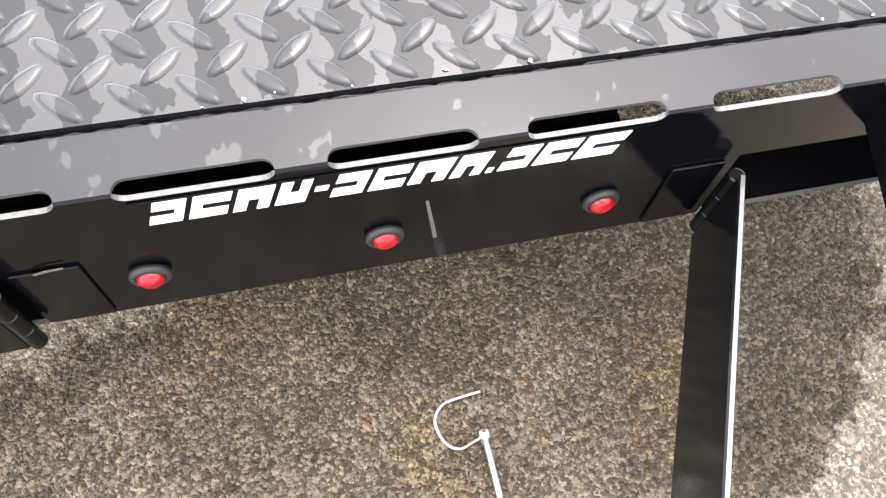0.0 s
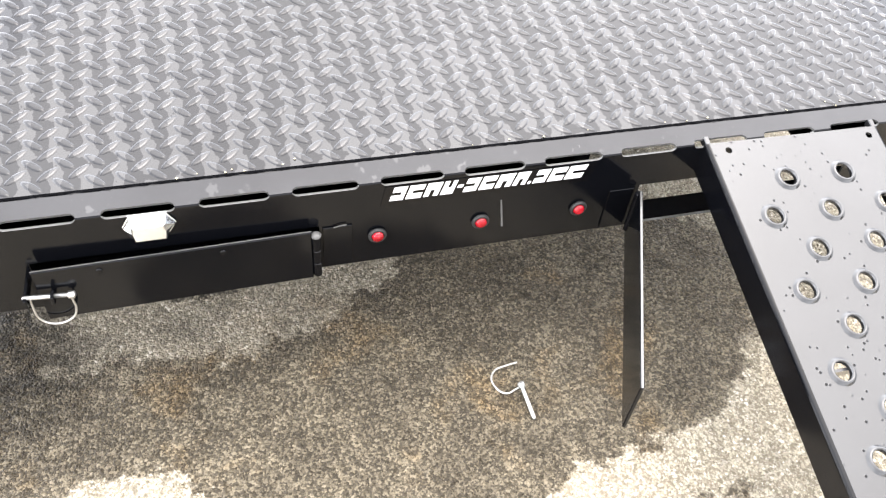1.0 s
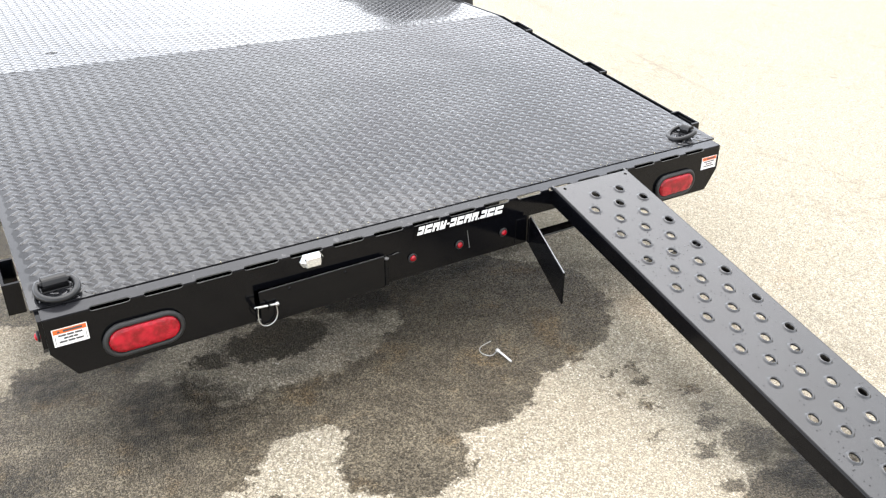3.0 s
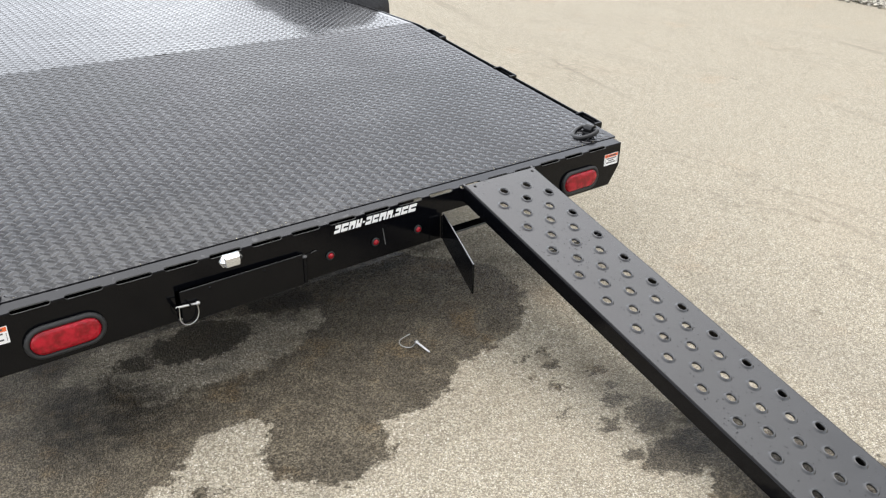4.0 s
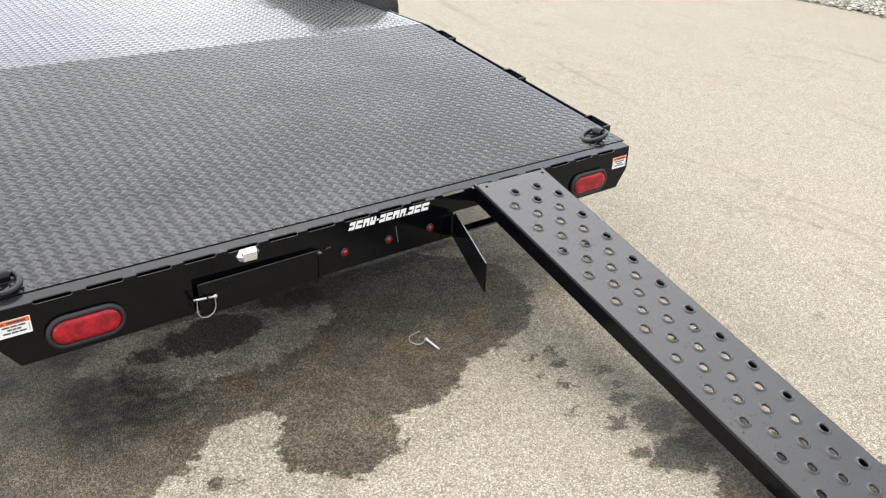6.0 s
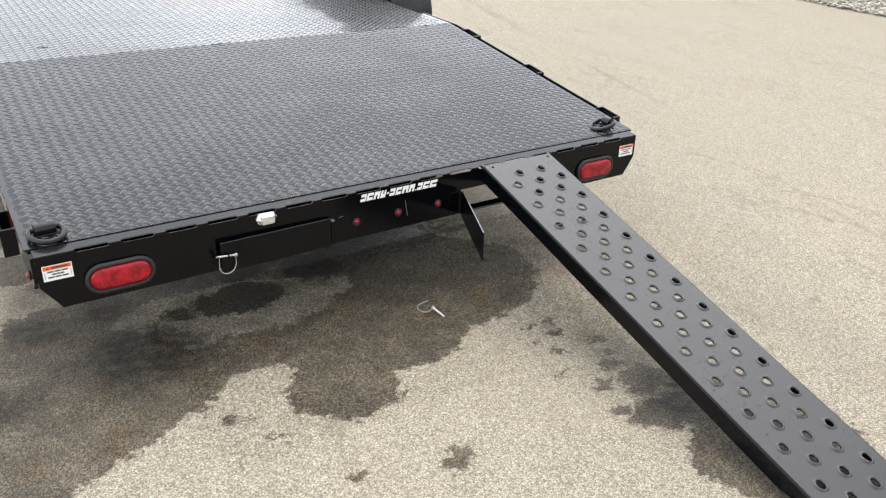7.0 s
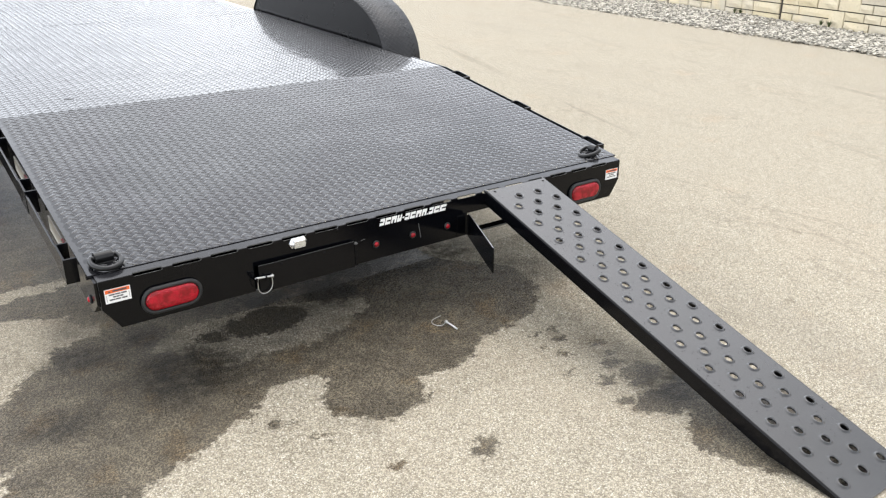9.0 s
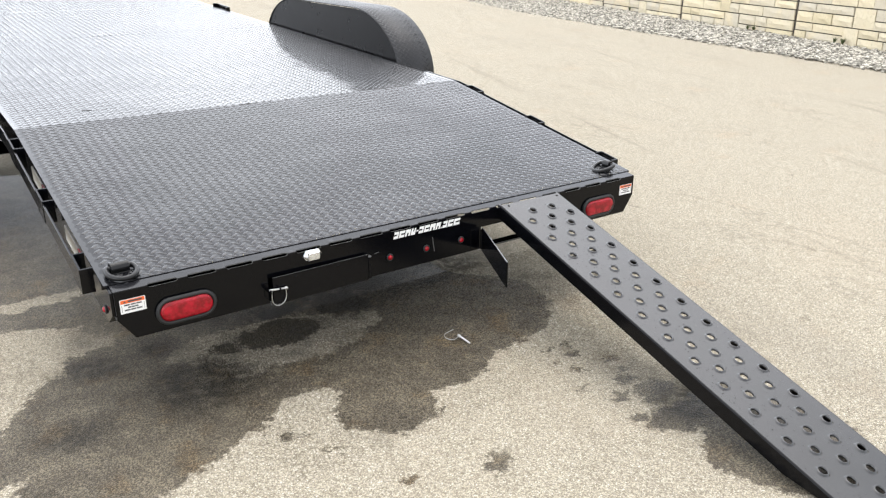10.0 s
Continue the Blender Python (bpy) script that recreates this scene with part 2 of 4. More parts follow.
    m.link(coarse.outputs["Color"], coarse_grey.inputs[0])
    stone = m.mix(m.smooth(coarse_grey.outputs[0], 0.74, 0.78, 0.0, 0.6), stone, (0.15, 0.13, 0.097))
    stone = m.mix(m.smooth(coarse_grey.outputs[1], 0.8, 0.86, 0.0, 0.4), stone, (0.68, 0.63, 0.53))
    clumps = m.noise(at, 34.0, 4.0, 0.7).outputs["Fac"]
    stone = m.mix(m.smooth(clumps, 0.52, 0.72, 0.0, 0.2), stone, (0.25, 0.218, 0.165))
    stone = m.mix(m.math("MULTIPLY", m.smooth(broad, 0.5, 0.75), 0.25), stone, (0.42, 0.35, 0.26))
    stone = m.mix(m.math("MULTIPLY", m.smooth(streak, 0.54, 0.72), 0.22), stone, (0.2, 0.18, 0.15))
    stone = m.mix(m.math("MULTIPLY", m.smooth(mid, 0.62, 0.8), 0.3), stone, (0.22, 0.19, 0.15))
    way = m.node("ShaderNodeVectorRotate")                # wheel tracks run along the wall
    m.put(way.inputs["Vector"], at)
    way.inputs["Angle"].default_value = radians(18)
    track = m.noise(m.vec("MULTIPLY", way.outputs[0], (1.0, 0.045, 0.0)), 5.5, 3.0, 0.6).outputs["Fac"]
    across = m.node("ShaderNodeSeparateXYZ")
    m.put(across.inputs[0], way.outputs[0])
    lane = m.math("MULTIPLY", m.smooth(track, 0.58, 0.68), m.smooth(across.outputs[0], 1.3, 2.2))
    stone = m.mix(m.math("MULTIPLY", lane, m.smooth(broad, 0.35, 0.6, 0.2, 0.6)), stone, (0.24, 0.215, 0.17))
    rust = m.smooth(m.noise(at, 2.3, 4.0, 0.6).outputs["Fac"], 0.58, 0.75, 0.0, 0.3)
    stone = m.mix(rust, stone, m.mix(1.0, stone, (1.08, 0.9, 0.78), "MULTIPLY"))
    line = m.math("ABSOLUTE", m.math("SUBTRACT", m.noise(m.vec("MULTIPLY", at, (1.0, 0.45, 0.0)), 0.55, 6.0, 0.62).outputs["Fac"], 0.5))
    crack = m.math("MULTIPLY", m.smooth(line, 0.002, 0.006, 1.0, 0.0), m.smooth(broad, 0.4, 0.6))
    stone = m.mix(m.math("MULTIPLY", crack, 0.22), stone, (0.1, 0.09, 0.07))
    drip = m.node("ShaderNodeTexVoronoi", Scale=5.5)
    m.put(drip.inputs["Vector"], moved)
    few = m.node("ShaderNodeSeparateColor")
    m.link(drip.outputs["Color"], few.inputs[0])
    spot = m.math("MULTIPLY", m.smooth(drip.outputs["Distance"], 0.05, 0.16, 1.0, 0.0), m.smooth(few.outputs[0], 0.62, 0.9))
    stone = m.mix(m.math("MULTIPLY", spot, 0.55), stone, (0.13, 0.11, 0.08))
    if not chips:
        gap = m.smooth(cells.outputs["Distance"], 0.42, 0.75)
        stone = m.mix(m.math("MULTIPLY", gap, 0.55), stone, (0.13, 0.113, 0.088))
    damp = m.mix(m.smooth(mid, 0.35, 0.7), (0.21, 0.19, 0.157), (0.33, 0.302, 0.25))
    vivid = m.mix(m.smooth(pick, 0.25, 1.1), (0.16, 0.147, 0.127), (0.88, 0.825, 0.72))
    vivid = m.mix(m.smooth(m.noise(at, 60.0).outputs["Fac"], 0.7, 0.78), vivid, (0.42, 0.33, 0.22))
    soaked = m.mix(1.0, m.mix(0.75, stone, vivid), damp, "MULTIPLY")
    ochre = m.math("MULTIPLY", m.smooth(m.noise(at, 5.0, 4.0, 0.65).outputs["Fac"], 0.52, 0.68), 0.5)
    soaked = m.mix(ochre, soaked, m.mix(1.0, soaked, (1.25, 0.98, 0.62), "MULTIPLY"))
    base = m.mix(wet, stone, soaked)
    base = m.mix(m.math("MULTIPLY", darkening, 0.95), base, m.mix(1.0, base, (0.2, 0.195, 0.185), "MULTIPLY"))
    height = m.math("ADD", m.math("MULTIPLY", cells.outputs["Distance"], -1.0), m.math("MULTIPLY", mid, 0.6))
    normal = m.bump(height, 0.55, 0.004)
    return m.set(base_color=base, roughness=m.smooth(wet, 0.0, 1.0, 0.92, 0.42), normal=normal, specular_ior_level=m.smooth(wet, 0.0, 1.0, 0.2, 0.2))


def block_mat():
    m = Nodes("split_face_block")
    at = m.place()
    tone = m.node("ShaderNodeObjectInfo").outputs["Random"]
    grain = m.noise(at, 26.0, 5.0, 0.65).outputs["Fac"]
    wash = m.noise(at, 2.5, 3.0).outputs["Fac"]
    base = m.mix(tone, (0.6, 0.525, 0.365), (0.45, 0.41, 0.33))
    base = m.mix(m.math("MULTIPLY", m.smooth(wash, 0.45, 0.7), 0.7), base, (0.58, 0.49, 0.32))
    base = m.mix(m.smooth(tone, 0.93, 0.94), base, (0.52, 0.45, 0.3))
    base = m.mix(m.math("MULTIPLY", m.smooth(grain, 0.5, 0.8), 0.5), base, (0.26, 0.23, 0.18))
    return m.set(base_color=base, roughness=0.92, normal=m.bump(grain, 0.7, 0.012))


def pebble_mat():
    m = Nodes("crushed_limestone")
    pick = m.node("ShaderNodeNewGeometry").outputs["Random Per Island"]
    n = m.noise(m.place(), 40.0, 4.0).outputs["Fac"]
    base = m.mix(m.smooth(pick, 0.0, 1.0), (0.13, 0.122, 0.1), (0.6, 0.56, 0.475))
    base = m.mix(m.math("MULTIPLY", n, 0.3), base, (0.2, 0.19, 0.17))
    return m.set(base_color=base, roughness=0.9)


def lens_mat():
    m = Nodes("red_lens")
    at = m.place()
    cells = m.node("ShaderNodeTexVoronoi", Scale=150.0)
    m.put(cells.inputs["Vector"], at)
    n = m.noise(at, 40.0, 2.0).outputs["Fac"]
    base = m.mix(m.smooth(n, 0.35, 0.7), (0.2, 0.002, 0.006), (0.42, 0.005, 0.018))
    return m.set(base_color=base, roughness=0.25, coat_weight=0.15, coat_roughness=0.05, specular_ior_level=0.35, normal=m.bump(cells.outputs["Distance"], 0.35, 0.003))


DECK_PAINT = paint_mat("deck_paint", (0.0065, 0.0065, 0.0078), 0.085, wet=0.9, dust_light=0.16, gloss=0.33, cut=0.47, rows_by=0.22)
# lugs a little lighter and glossier than the plate
LUG_PAINT = paint_mat("lighter_lug_paint", (0.009, 0.009, 0.0105), 0.12, wet=0.75, dust_light=0.24, gloss=0.38, cut=0.47, rows_by=0.2)
# the rear panel's paint, lightened for its sky-lit lip, with a few wet blots
LIT_LIP_PAINT = paint_mat("lit_lip_paint", (0.012, 0.012, 0.0138), 0.14, wet=0.75, dust_light=0.3, gloss=0.3, cut=0.63, rows_by=0.0)
FENDER_PAINT = paint_mat("fender_paint", (0.012, 0.0122, 0.014), 0.42, dust_light=0.3, gloss=0.4)
BLACK_PAINT = paint_mat("gloss_black_paint", (0.0018, 0.002, 0.0028), 0.09, dust_light=0.1, gloss=0.19)
PANEL_PAINT = paint_mat("satin_black_paint", (0.003, 0.003, 0.0036), 0.3, dust_light=0.12, gloss=0.18)
RAMP_PAINT = paint_mat("ramp_paint", (0.0105, 0.011, 0.012), 0.22, dust_light=0.25, coat=0.26, gloss=0.72, drops=0.9)
# ramp paint darkened: shade and wet on the raised rims put into colour
SHADED_COLLAR = paint_mat("shaded_collar_paint", (0.008, 0.0083, 0.009), 0.2, dust_light=0.15, gloss=0.9)
RING_PAINT = paint_mat("forged_black_paint", (0.004, 0.004, 0.0045), 0.34, dust_light=0.12, gloss=0.4)
ASPHALT = asphalt_mat("asphalt", False)
CHIPS = asphalt_mat("asphalt_chips", True)
BLOCK = block_mat()
MORTAR = plain_mat("block_joint", (0.06, 0.052, 0.042), 0.95, grain=20)
PEBBLE = pebble_mat()
RED_LENS = lens_mat()
RUBBER = plain_mat("grey_black_rubber", (0.014, 0.0145, 0.015), 0.55, grain=90)
TYRE = plain_mat("tyre_rubber", (0.015, 0.015, 0.015), 0.75, grain=40)
STEEL = plain_mat("galvanised_steel", (0.54, 0.54, 0.53), 0.4, metal=1.0, grain=120, wear=0.2)
CHROME = plain_mat("chrome", (0.8, 0.83, 0.87), 0.24, metal=1.0, grain=50, wear=0.05)
WHITE = plain_mat("white_vinyl", (0.82, 0.82, 0.8), 0.4, grain=70, wear=0.06)
# white tape greyed by the shade between frame and rail, put into its colour
SHADED_WHITE = plain_mat("shaded_reflective_tape", (0.42, 0.41, 0.38), 0.45, grain=40, wear=0.5)
ORANGE = plain_mat("orange_vinyl", (0.78, 0.13, 0.02), 0.4, grain=70, wear=0.1)
DECAL = paint_mat("black_vinyl", (0.0022, 0.0022, 0.0026), 0.13, dust_light=0.1, gloss=0.18)
INK = plain_mat("printed_ink", (0.06, 0.06, 0.06), 0.5, grain=70, wear=0.1)
PALE_GREY = plain_mat("pale_grey_mark", (0.085, 0.085, 0.083), 0.6, grain=200, wear=0.5)
# paler tone for the slot rims and the doors' top edges
PALE_EDGE = plain_mat("pale_cut_edge", (0.085, 0.085, 0.082), 0.3, coat=0.5, grain=260, wear=0.8)
SPECK = plain_mat("pale_speck", (0.4, 0.36, 0.24), 0.9, grain=400, wear=0.3)
WEED = plain_mat("weed_leaf", (0.07, 0.09, 0.03), 0.6, grain=50)


# ---- building helpers ----
def thing(name, m, label, category, group="", kind=""):
    ob = new(name)
    ob.matrix_world = m
    ob.empty_display_size = 0.1
    return tagged(ob, label, category, group, kind)


def finish(me, mat, smooth=None):
    me.materials.append(mat)
    if smooth is not None:
        me.shade_smooth() if smooth else me.shade_flat()
    return me


def part(name, bm, mat, parent, label="", smooth=False):
    """One bmesh as one mesh object under a thing or part, in its parent's frame."""
    me = bpy.data.meshes.new(name)
    bmesh.ops.recalc_face_normals(bm, faces=bm.faces[:])
    bm.to_mesh(me)
    bm.free()
    finish(me, mat, smooth)
    ob = new(name, me)
    ob.parent = parent
    return tagged(ob, label)


def box(bm, lo, hi, bevel=0.0, segments=1):
    made = bmesh.ops.create_cube(bm, size=1.0)["verts"]
    for v in made:
        v.co = Vector([lo[k] + (v.co[k] + 0.5) * (hi[k] - lo[k]) for k in range(3)])
    if bevel:
        edges = list({e for v in made for e in v.link_edges})
        bmesh.ops.bevel(bm, geom=edges, offset=bevel, segments=segments, affect="EDGES", profile=0.5)
    return bm


def boxed(lo, hi, bevel=0.0, segments=1):
    return box(bmesh.new(), lo, hi, bevel, segments)


def sweep(bm, points, radius, sides=8, closed=False):
    """A round bar along points; radius is a number or a function of 0..1."""
    pts = [Vector(p) for p in points]
    rings, n = [], len(pts)
    for i, p in enumerate(pts):
        a = pts[(i - 1) % n] if closed or i else p
        b = pts[(i + 1) % n] if closed or i < n - 1 else p
        way = (b - a).normalized()
        side = way.cross(Vector((0.13, 0.21, 0.97)))
        if side.length < 0.05:
            side = way.cross(Vector((1, 0, 0)))
        side.normalize()
        up = side.cross(way)
        r = radius(i / max(1, n - 1)) if callable(radius) else radius
        rings.append([bm.verts.new(p + (side * math.cos(k * math.tau / sides) + up * math.sin(k * math.tau / sides)) * r) for k in range(sides)])
    for i in range(n if closed else n - 1):
        one, two = rings[i], rings[(i + 1) % n]
        for k in range(sides):
            bm.faces.new((one[k], one[(k + 1) % sides], two[(k + 1) % sides], two[k]))
    if not closed:
        bm.faces.new(rings[0][::-1])
        bm.faces.new(rings[-1])
    return bm


def lathe(bm, profile, m, sides=24):
    """Turn (radius, height) pairs about the z axis of m."""
    rings = []
    for r, h in profile:
        rings.append([bm.verts.new(m @ Vector((r * math.cos(k * math.tau / sides), r * math.sin(k * math.tau / sides), h))) for k in range(sides)])
    for one, two in zip(rings, rings[1:]):
        for k in range(sides):
            bm.faces.new((one[k], one[(k + 1) % sides], two[(k + 1) % sides], two[k]))
    for ring in (rings[0], rings[-1]):
        bm.faces.new(ring)
    return bm


def extrude_outline(bm, outline, m, depth, bevel=0.0):
    """A slab from a 2D outline in m's xy plane, raised along z by depth."""
    low = [bm.verts.new(m @ Vector((x, y, 0))) for x, y in outline]
    high = [bm.verts.new(m @ Vector((x, y, depth))) for x, y in outline]
    n = len(outline)
    bm.faces.new(low[::-1])
    top = bm.faces.new(high)
    for k in range(n):
        bm.faces.new((low[k], low[(k + 1) % n], high[(k + 1) % n], high[k]))
    if bevel:
        bmesh.ops.bevel(bm, geom=list(top.edges), offset=bevel, segments=2, affect="EDGES", profile=0.5)
    return bm


def stadium(length, height, steps=10):
    """A long hole's outline: straight sides and round ends."""
    r, h = height / 2, length / 2 - height / 2
    out = [(h + r * math.cos(a), r * math.sin(a)) for a in np.linspace(-math.pi / 2, math.pi / 2, steps)]
    return out + [(-x, -y) for x, y in out]


def round_hole(x, y, r, steps=16):
    return [(x + r * math.cos(k * math.tau / steps), y + r * math.sin(k * math.tau / steps)) for k in range(steps)]


def punched(name, outline, holes, thick, mat, parent, label=""):
    """A flat sheet in the parent's xy plane with holes cut through it."""
    cu = bpy.data.curves.new(name, "CURVE")
    cu.dimensions, cu.fill_mode, cu.extrude = "2D", "BOTH", thick / 2
    for ring in [outline] + holes:
        sp = cu.splines.new("POLY")
        sp.points.add(len(ring) - 1)
        for p, (x, y) in zip(sp.points, ring):
            p.co = (x, y, 0, 1)
        sp.use_cyclic_u = True
    ob = bpy.data.objects.new(name, cu)
    scene.collection.objects.link(ob)
    me = bpy.data.meshes.new_from_object(ob.evaluated_get(bpy.context.evaluated_depsgraph_get()))
    bpy.data.objects.remove(ob)
    bpy.data.curves.remove(cu)
    me.materials.clear()
    me.transform(Matrix.Translation((0, 0, -thick / 2)))
    made = new(name, finish(me, mat, False))
    made.parent = parent
    return tagged(made, label)


def raw(name, verts, faces, mat, parent=None, label="", smooth=True):
    me = bpy.data.meshes.new(name)
    me.from_pydata(verts, [], faces)
    finish(me, mat, smooth)
    ob = new(name, me)
    if parent:
        ob.parent = parent
    return tagged(ob, label)


def lugs(places, length=0.031, width=0.0122, height=0.0018):
    """Raised lens-shaped lugs of tread plate. places: origin, two in-plane axes and the normal of each."""
    sides = 10
    ring = [(math.cos(a), math.sin(a) * abs(math.sin(a)) ** 0.25) for a in (k * math.tau / sides for k in range(sides))]
    steps = ((0.5, 0.5, -0.0001), (0.445, 0.36, height * 0.72), (0.33, 0.21, height))
    verts, faces = [], []
    for o, u, v, n in places:
        at = len(verts)
        for a, b, h in steps:
            for c, s in ring:
                verts.append(o + u * (c * length * a * 1.06) + v * (s * width * b * 1.04) + n * h)
        for r in range(len(steps) - 1):
            for k in range(sides):
                i, j = at + r * sides + k, at + r * sides + (k + 1) % sides
                faces.append((i, j, j + sides, i + sides))
        top = at + (len(steps) - 1) * sides
        faces.append(tuple(range(top, top + sides)))
    return verts, faces


# ---- ground ----
ground = raw("ground", [(-300, -300, 0), (300, -300, 0), (300, 300, 0), (-300, 300, 0)], [(0, 1, 2, 3)], ASPHALT, smooth=False)
tagged(ground, "pale weathered asphalt yard with dark wet patches", "ground", kind="structure")


# ---- trailer ----
RISE_TAIL, RISE_BED, BREAK, BED_END = 0.165, 0.045, 1.29, 6.1
HALF = 1.055
PITCH_X, PITCH_Y = 0.0362, 0.033


def deck_z(y):
    return 0.4395 + RISE_TAIL * y if y < BREAK else 0.4395 + RISE_TAIL * BREAK + RISE_BED * (y - BREAK)


trailer = thing("flatbed_trailer", pose(0, 0, 0), "black steel flatbed car trailer with wet tread plate deck", "trailer")


def deck_panel(y0, y1, half):
    thick = 0.006
    slope = RISE_TAIL if y1 <= BREAK + 0.001 else RISE_BED
    bm = bmesh.new()
    made = box(bm, (-half, y0, 0), (half, y1, 1), 0.0)
    for v in made.verts:
        v.co.z = deck_z(min(max(v.co.y, y0 + 1e-4), y1 - 1e-4)) - (thick if v.co.z < 0.5 else 0.0)
    panel = part("deck_panel", bm, DECK_PAINT, trailer, "grey-black tread plate panel with drying water")
    along = Vector((0, 1, slope)).normalized()
    normal = along.cross(Vector((-1, 0, 0)))
    normal = normal if normal.z > 0 else -normal
    across = Vector((1, 0, 0))
    places = []
    for j in range(int((y1 - y0) / PITCH_Y * 2) + 1):
        y = y0 + 0.012 + j * PITCH_Y / 2
        if y > y1 - 0.012:
            break
        shift, lean = (0.0, -40) if j % 2 == 0 else (PITCH_X / 2, 40)
        c, s = math.cos(radians(lean)), math.sin(radians(lean))
        u, v = across * c + along * s, along * c - across * s
        for i in range(-31, 32):
            x = i * PITCH_X + shift + 0.0105
            if abs(x) < half - 0.016:
                places.append((Vector((x, y, deck_z(y))), u, v, normal))
    tagged(raw("tread_pattern", *lugs(places, height=0.0015 if y1 <= BREAK + 0.001 else 0.0011), LUG_PAINT, panel), kind="stuff")
    return panel


deck_panel(0.0405, BREAK, HALF)
for start, end in ((BREAK + 0.002, 3.495), (3.505, 4.945), (4.955, BED_END)):
    deck_panel(start, end, HALF)


def weld_bead(name, points, radius, parent, seed):
    rng = random.Random(seed)
    rough = [rng.uniform(0.4, 1.4) for _ in range(len(points) + 3)]
    steps = [sum(rough[k:k + 3]) / 3 for k in range(len(points))]
    n = len(points) - 1
    part(name, sweep(bmesh.new(), points, lambda f: radius * steps[min(n, int(round(f * n)))], 6), BLACK_PAINT, parent, smooth=True)


rng = random.Random(4)
weld_bead("weld_bead", [(x, 0.0388 + rng.uniform(-0.0012, 0.0012), deck_z(0.038) - 0.0058) for x in np.arange(-1.02, 1.021, 0.004)], 0.003, trailer, 5)
for y in (BREAK, 3.5, 4.95):
    weld_bead("seam_weld", [(x, y + rng.uniform(-0.001, 0.001), deck_z(y) - 0.002) for x in np.arange(-1.04, 1.041, 0.02)], 0.003, trailer, int(y * 10))

# rear fascia: one folded sheet with long slots along its bend
SLOT_PITCH, SLOT_LONG, SLOT_HALF, SLOT_MID, FOLD = 0.114, 0.0855, 0.0074, 0.0355, 0.0365
LIP_Z, FACE_LOW = 0.437, 0.289
DOOR_GAPS = ((-0.59, -0.232), (0.238, 0.6))


def fold(x, s):
    """Unrolled length s from the lip's inner edge to a place on the folded sheet."""
    r = 0.003
    start = FOLD - r * math.pi / 4
    if s <= start:
        y = start - s + r
        return Vector((x, y, LIP_Z + RISE_TAIL * y))
    a = min((s - start) / r, math.pi / 2)
    p = Vector((x, r - r * math.sin(a), LIP_Z + RISE_TAIL * r - r + r * math.cos(a)))
    return p - Vector((0, 0, max(0.0, s - start - r * math.pi / 2)))


def slot_half(x):
    k = round((x - 0.007) / SLOT_PITCH)
    if abs(k) > 8:
        return 0.0
    d = abs(x - 0.007 - k * SLOT_PITCH)
    straight = SLOT_LONG / 2 - SLOT_HALF
    if d <= straight:
        return SLOT_HALF
    return math.sqrt(max(0.0, SLOT_HALF ** 2 - (d - straight) ** 2)) if d < SLOT_LONG / 2 else 0.0


def rear_fascia():
    xs = {-1.04, 1.04, -0.995, 0.995}
    for a, b in DOOR_GAPS:
        xs |= {a, b}
    for k in range(-8, 9):
        c = 0.007 + k * SLOT_PITCH
        if abs(c) > 1.0:
            continue
        straight = SLOT_LONG / 2 - SLOT_HALF
        for f in (0, 0.35, 0.6, 0.8, 0.93, 1.0):
            for side in (-1, 1):
                xs.add(round(c + side * (straight + SLOT_HALF * f), 5))
    xs = sorted(x for x in xs if abs(x) <= 1.04)
    centre = SLOT_MID
    bm = bmesh.new()
    columns = []
    for x in xs:
        h = slot_half(x) if abs(x) < 1.0 else 0.0
        upper = [0.0] + [0.012 + (centre - h - 0.012) * f for f in (0.0, 0.35, 0.7, 0.85, 1.0)]
        end = centre + 0.02
        lower = [centre + h + (end - centre - h) * f for f in (0.0, 0.12, 0.24, 0.4, 1.0)]
        low = FACE_LOW + max(0.0, abs(x) - 0.995) / 0.045 * 0.066
        col_up = [bm.verts.new(fold(x, s)) for s in upper]
        col_low = [bm.verts.new(fold(x, s)) for s in lower] + [bm.verts.new((x, 0, z)) for z in (0.371, low)]
        col_low += [bm.verts.new((x, 0.004, low - 0.004)), bm.verts.new((x, 0.046, low - 0.004))]
        columns.append((x, h, col_up, col_low))
    for (xa, ha, ua, la), (xb, hb, ub, lb) in zip(columns, columns[1:]):
        for col_a, col_b in ((ua, ub), (la, lb)):
            for k in range(len(col_a) - 1):
                middle = (xa + xb) / 2
                if col_a is la and k == 5 and any(a < middle < b for a, b in DOOR_GAPS):
                    continue
                bm.faces.new((col_a[k], col_b[k], col_b[k + 1], col_a[k + 1]))
    bmesh.ops.remove_doubles(bm, verts=bm.verts[:], dist=0.0002)
    fascia = part("rear_fascia", bm, BLACK_PAINT, trailer, "gloss black folded steel rear panel with long slots")
    fascia.data.materials.append(LIT_LIP_PAINT)
    # upward faces and slot bends take the lighter copy, sky light put into colour
    for face in fascia.data.polygons:
        if face.center.z > 0.4 and (face.normal.z > 0.9 or face.normal.z > 0.3 and slot_half(face.center.x) > 0 and face.area < 0.0003):
            face.material_index = 1
    solid = fascia.modifiers.new("sheet", "SOLIDIFY")
    solid.thickness, solid.offset = 0.0035, -1.0
    fascia.data.materials.append(PALE_EDGE)
    solid.material_offset_rim = 2
    return fascia


rear_fascia()


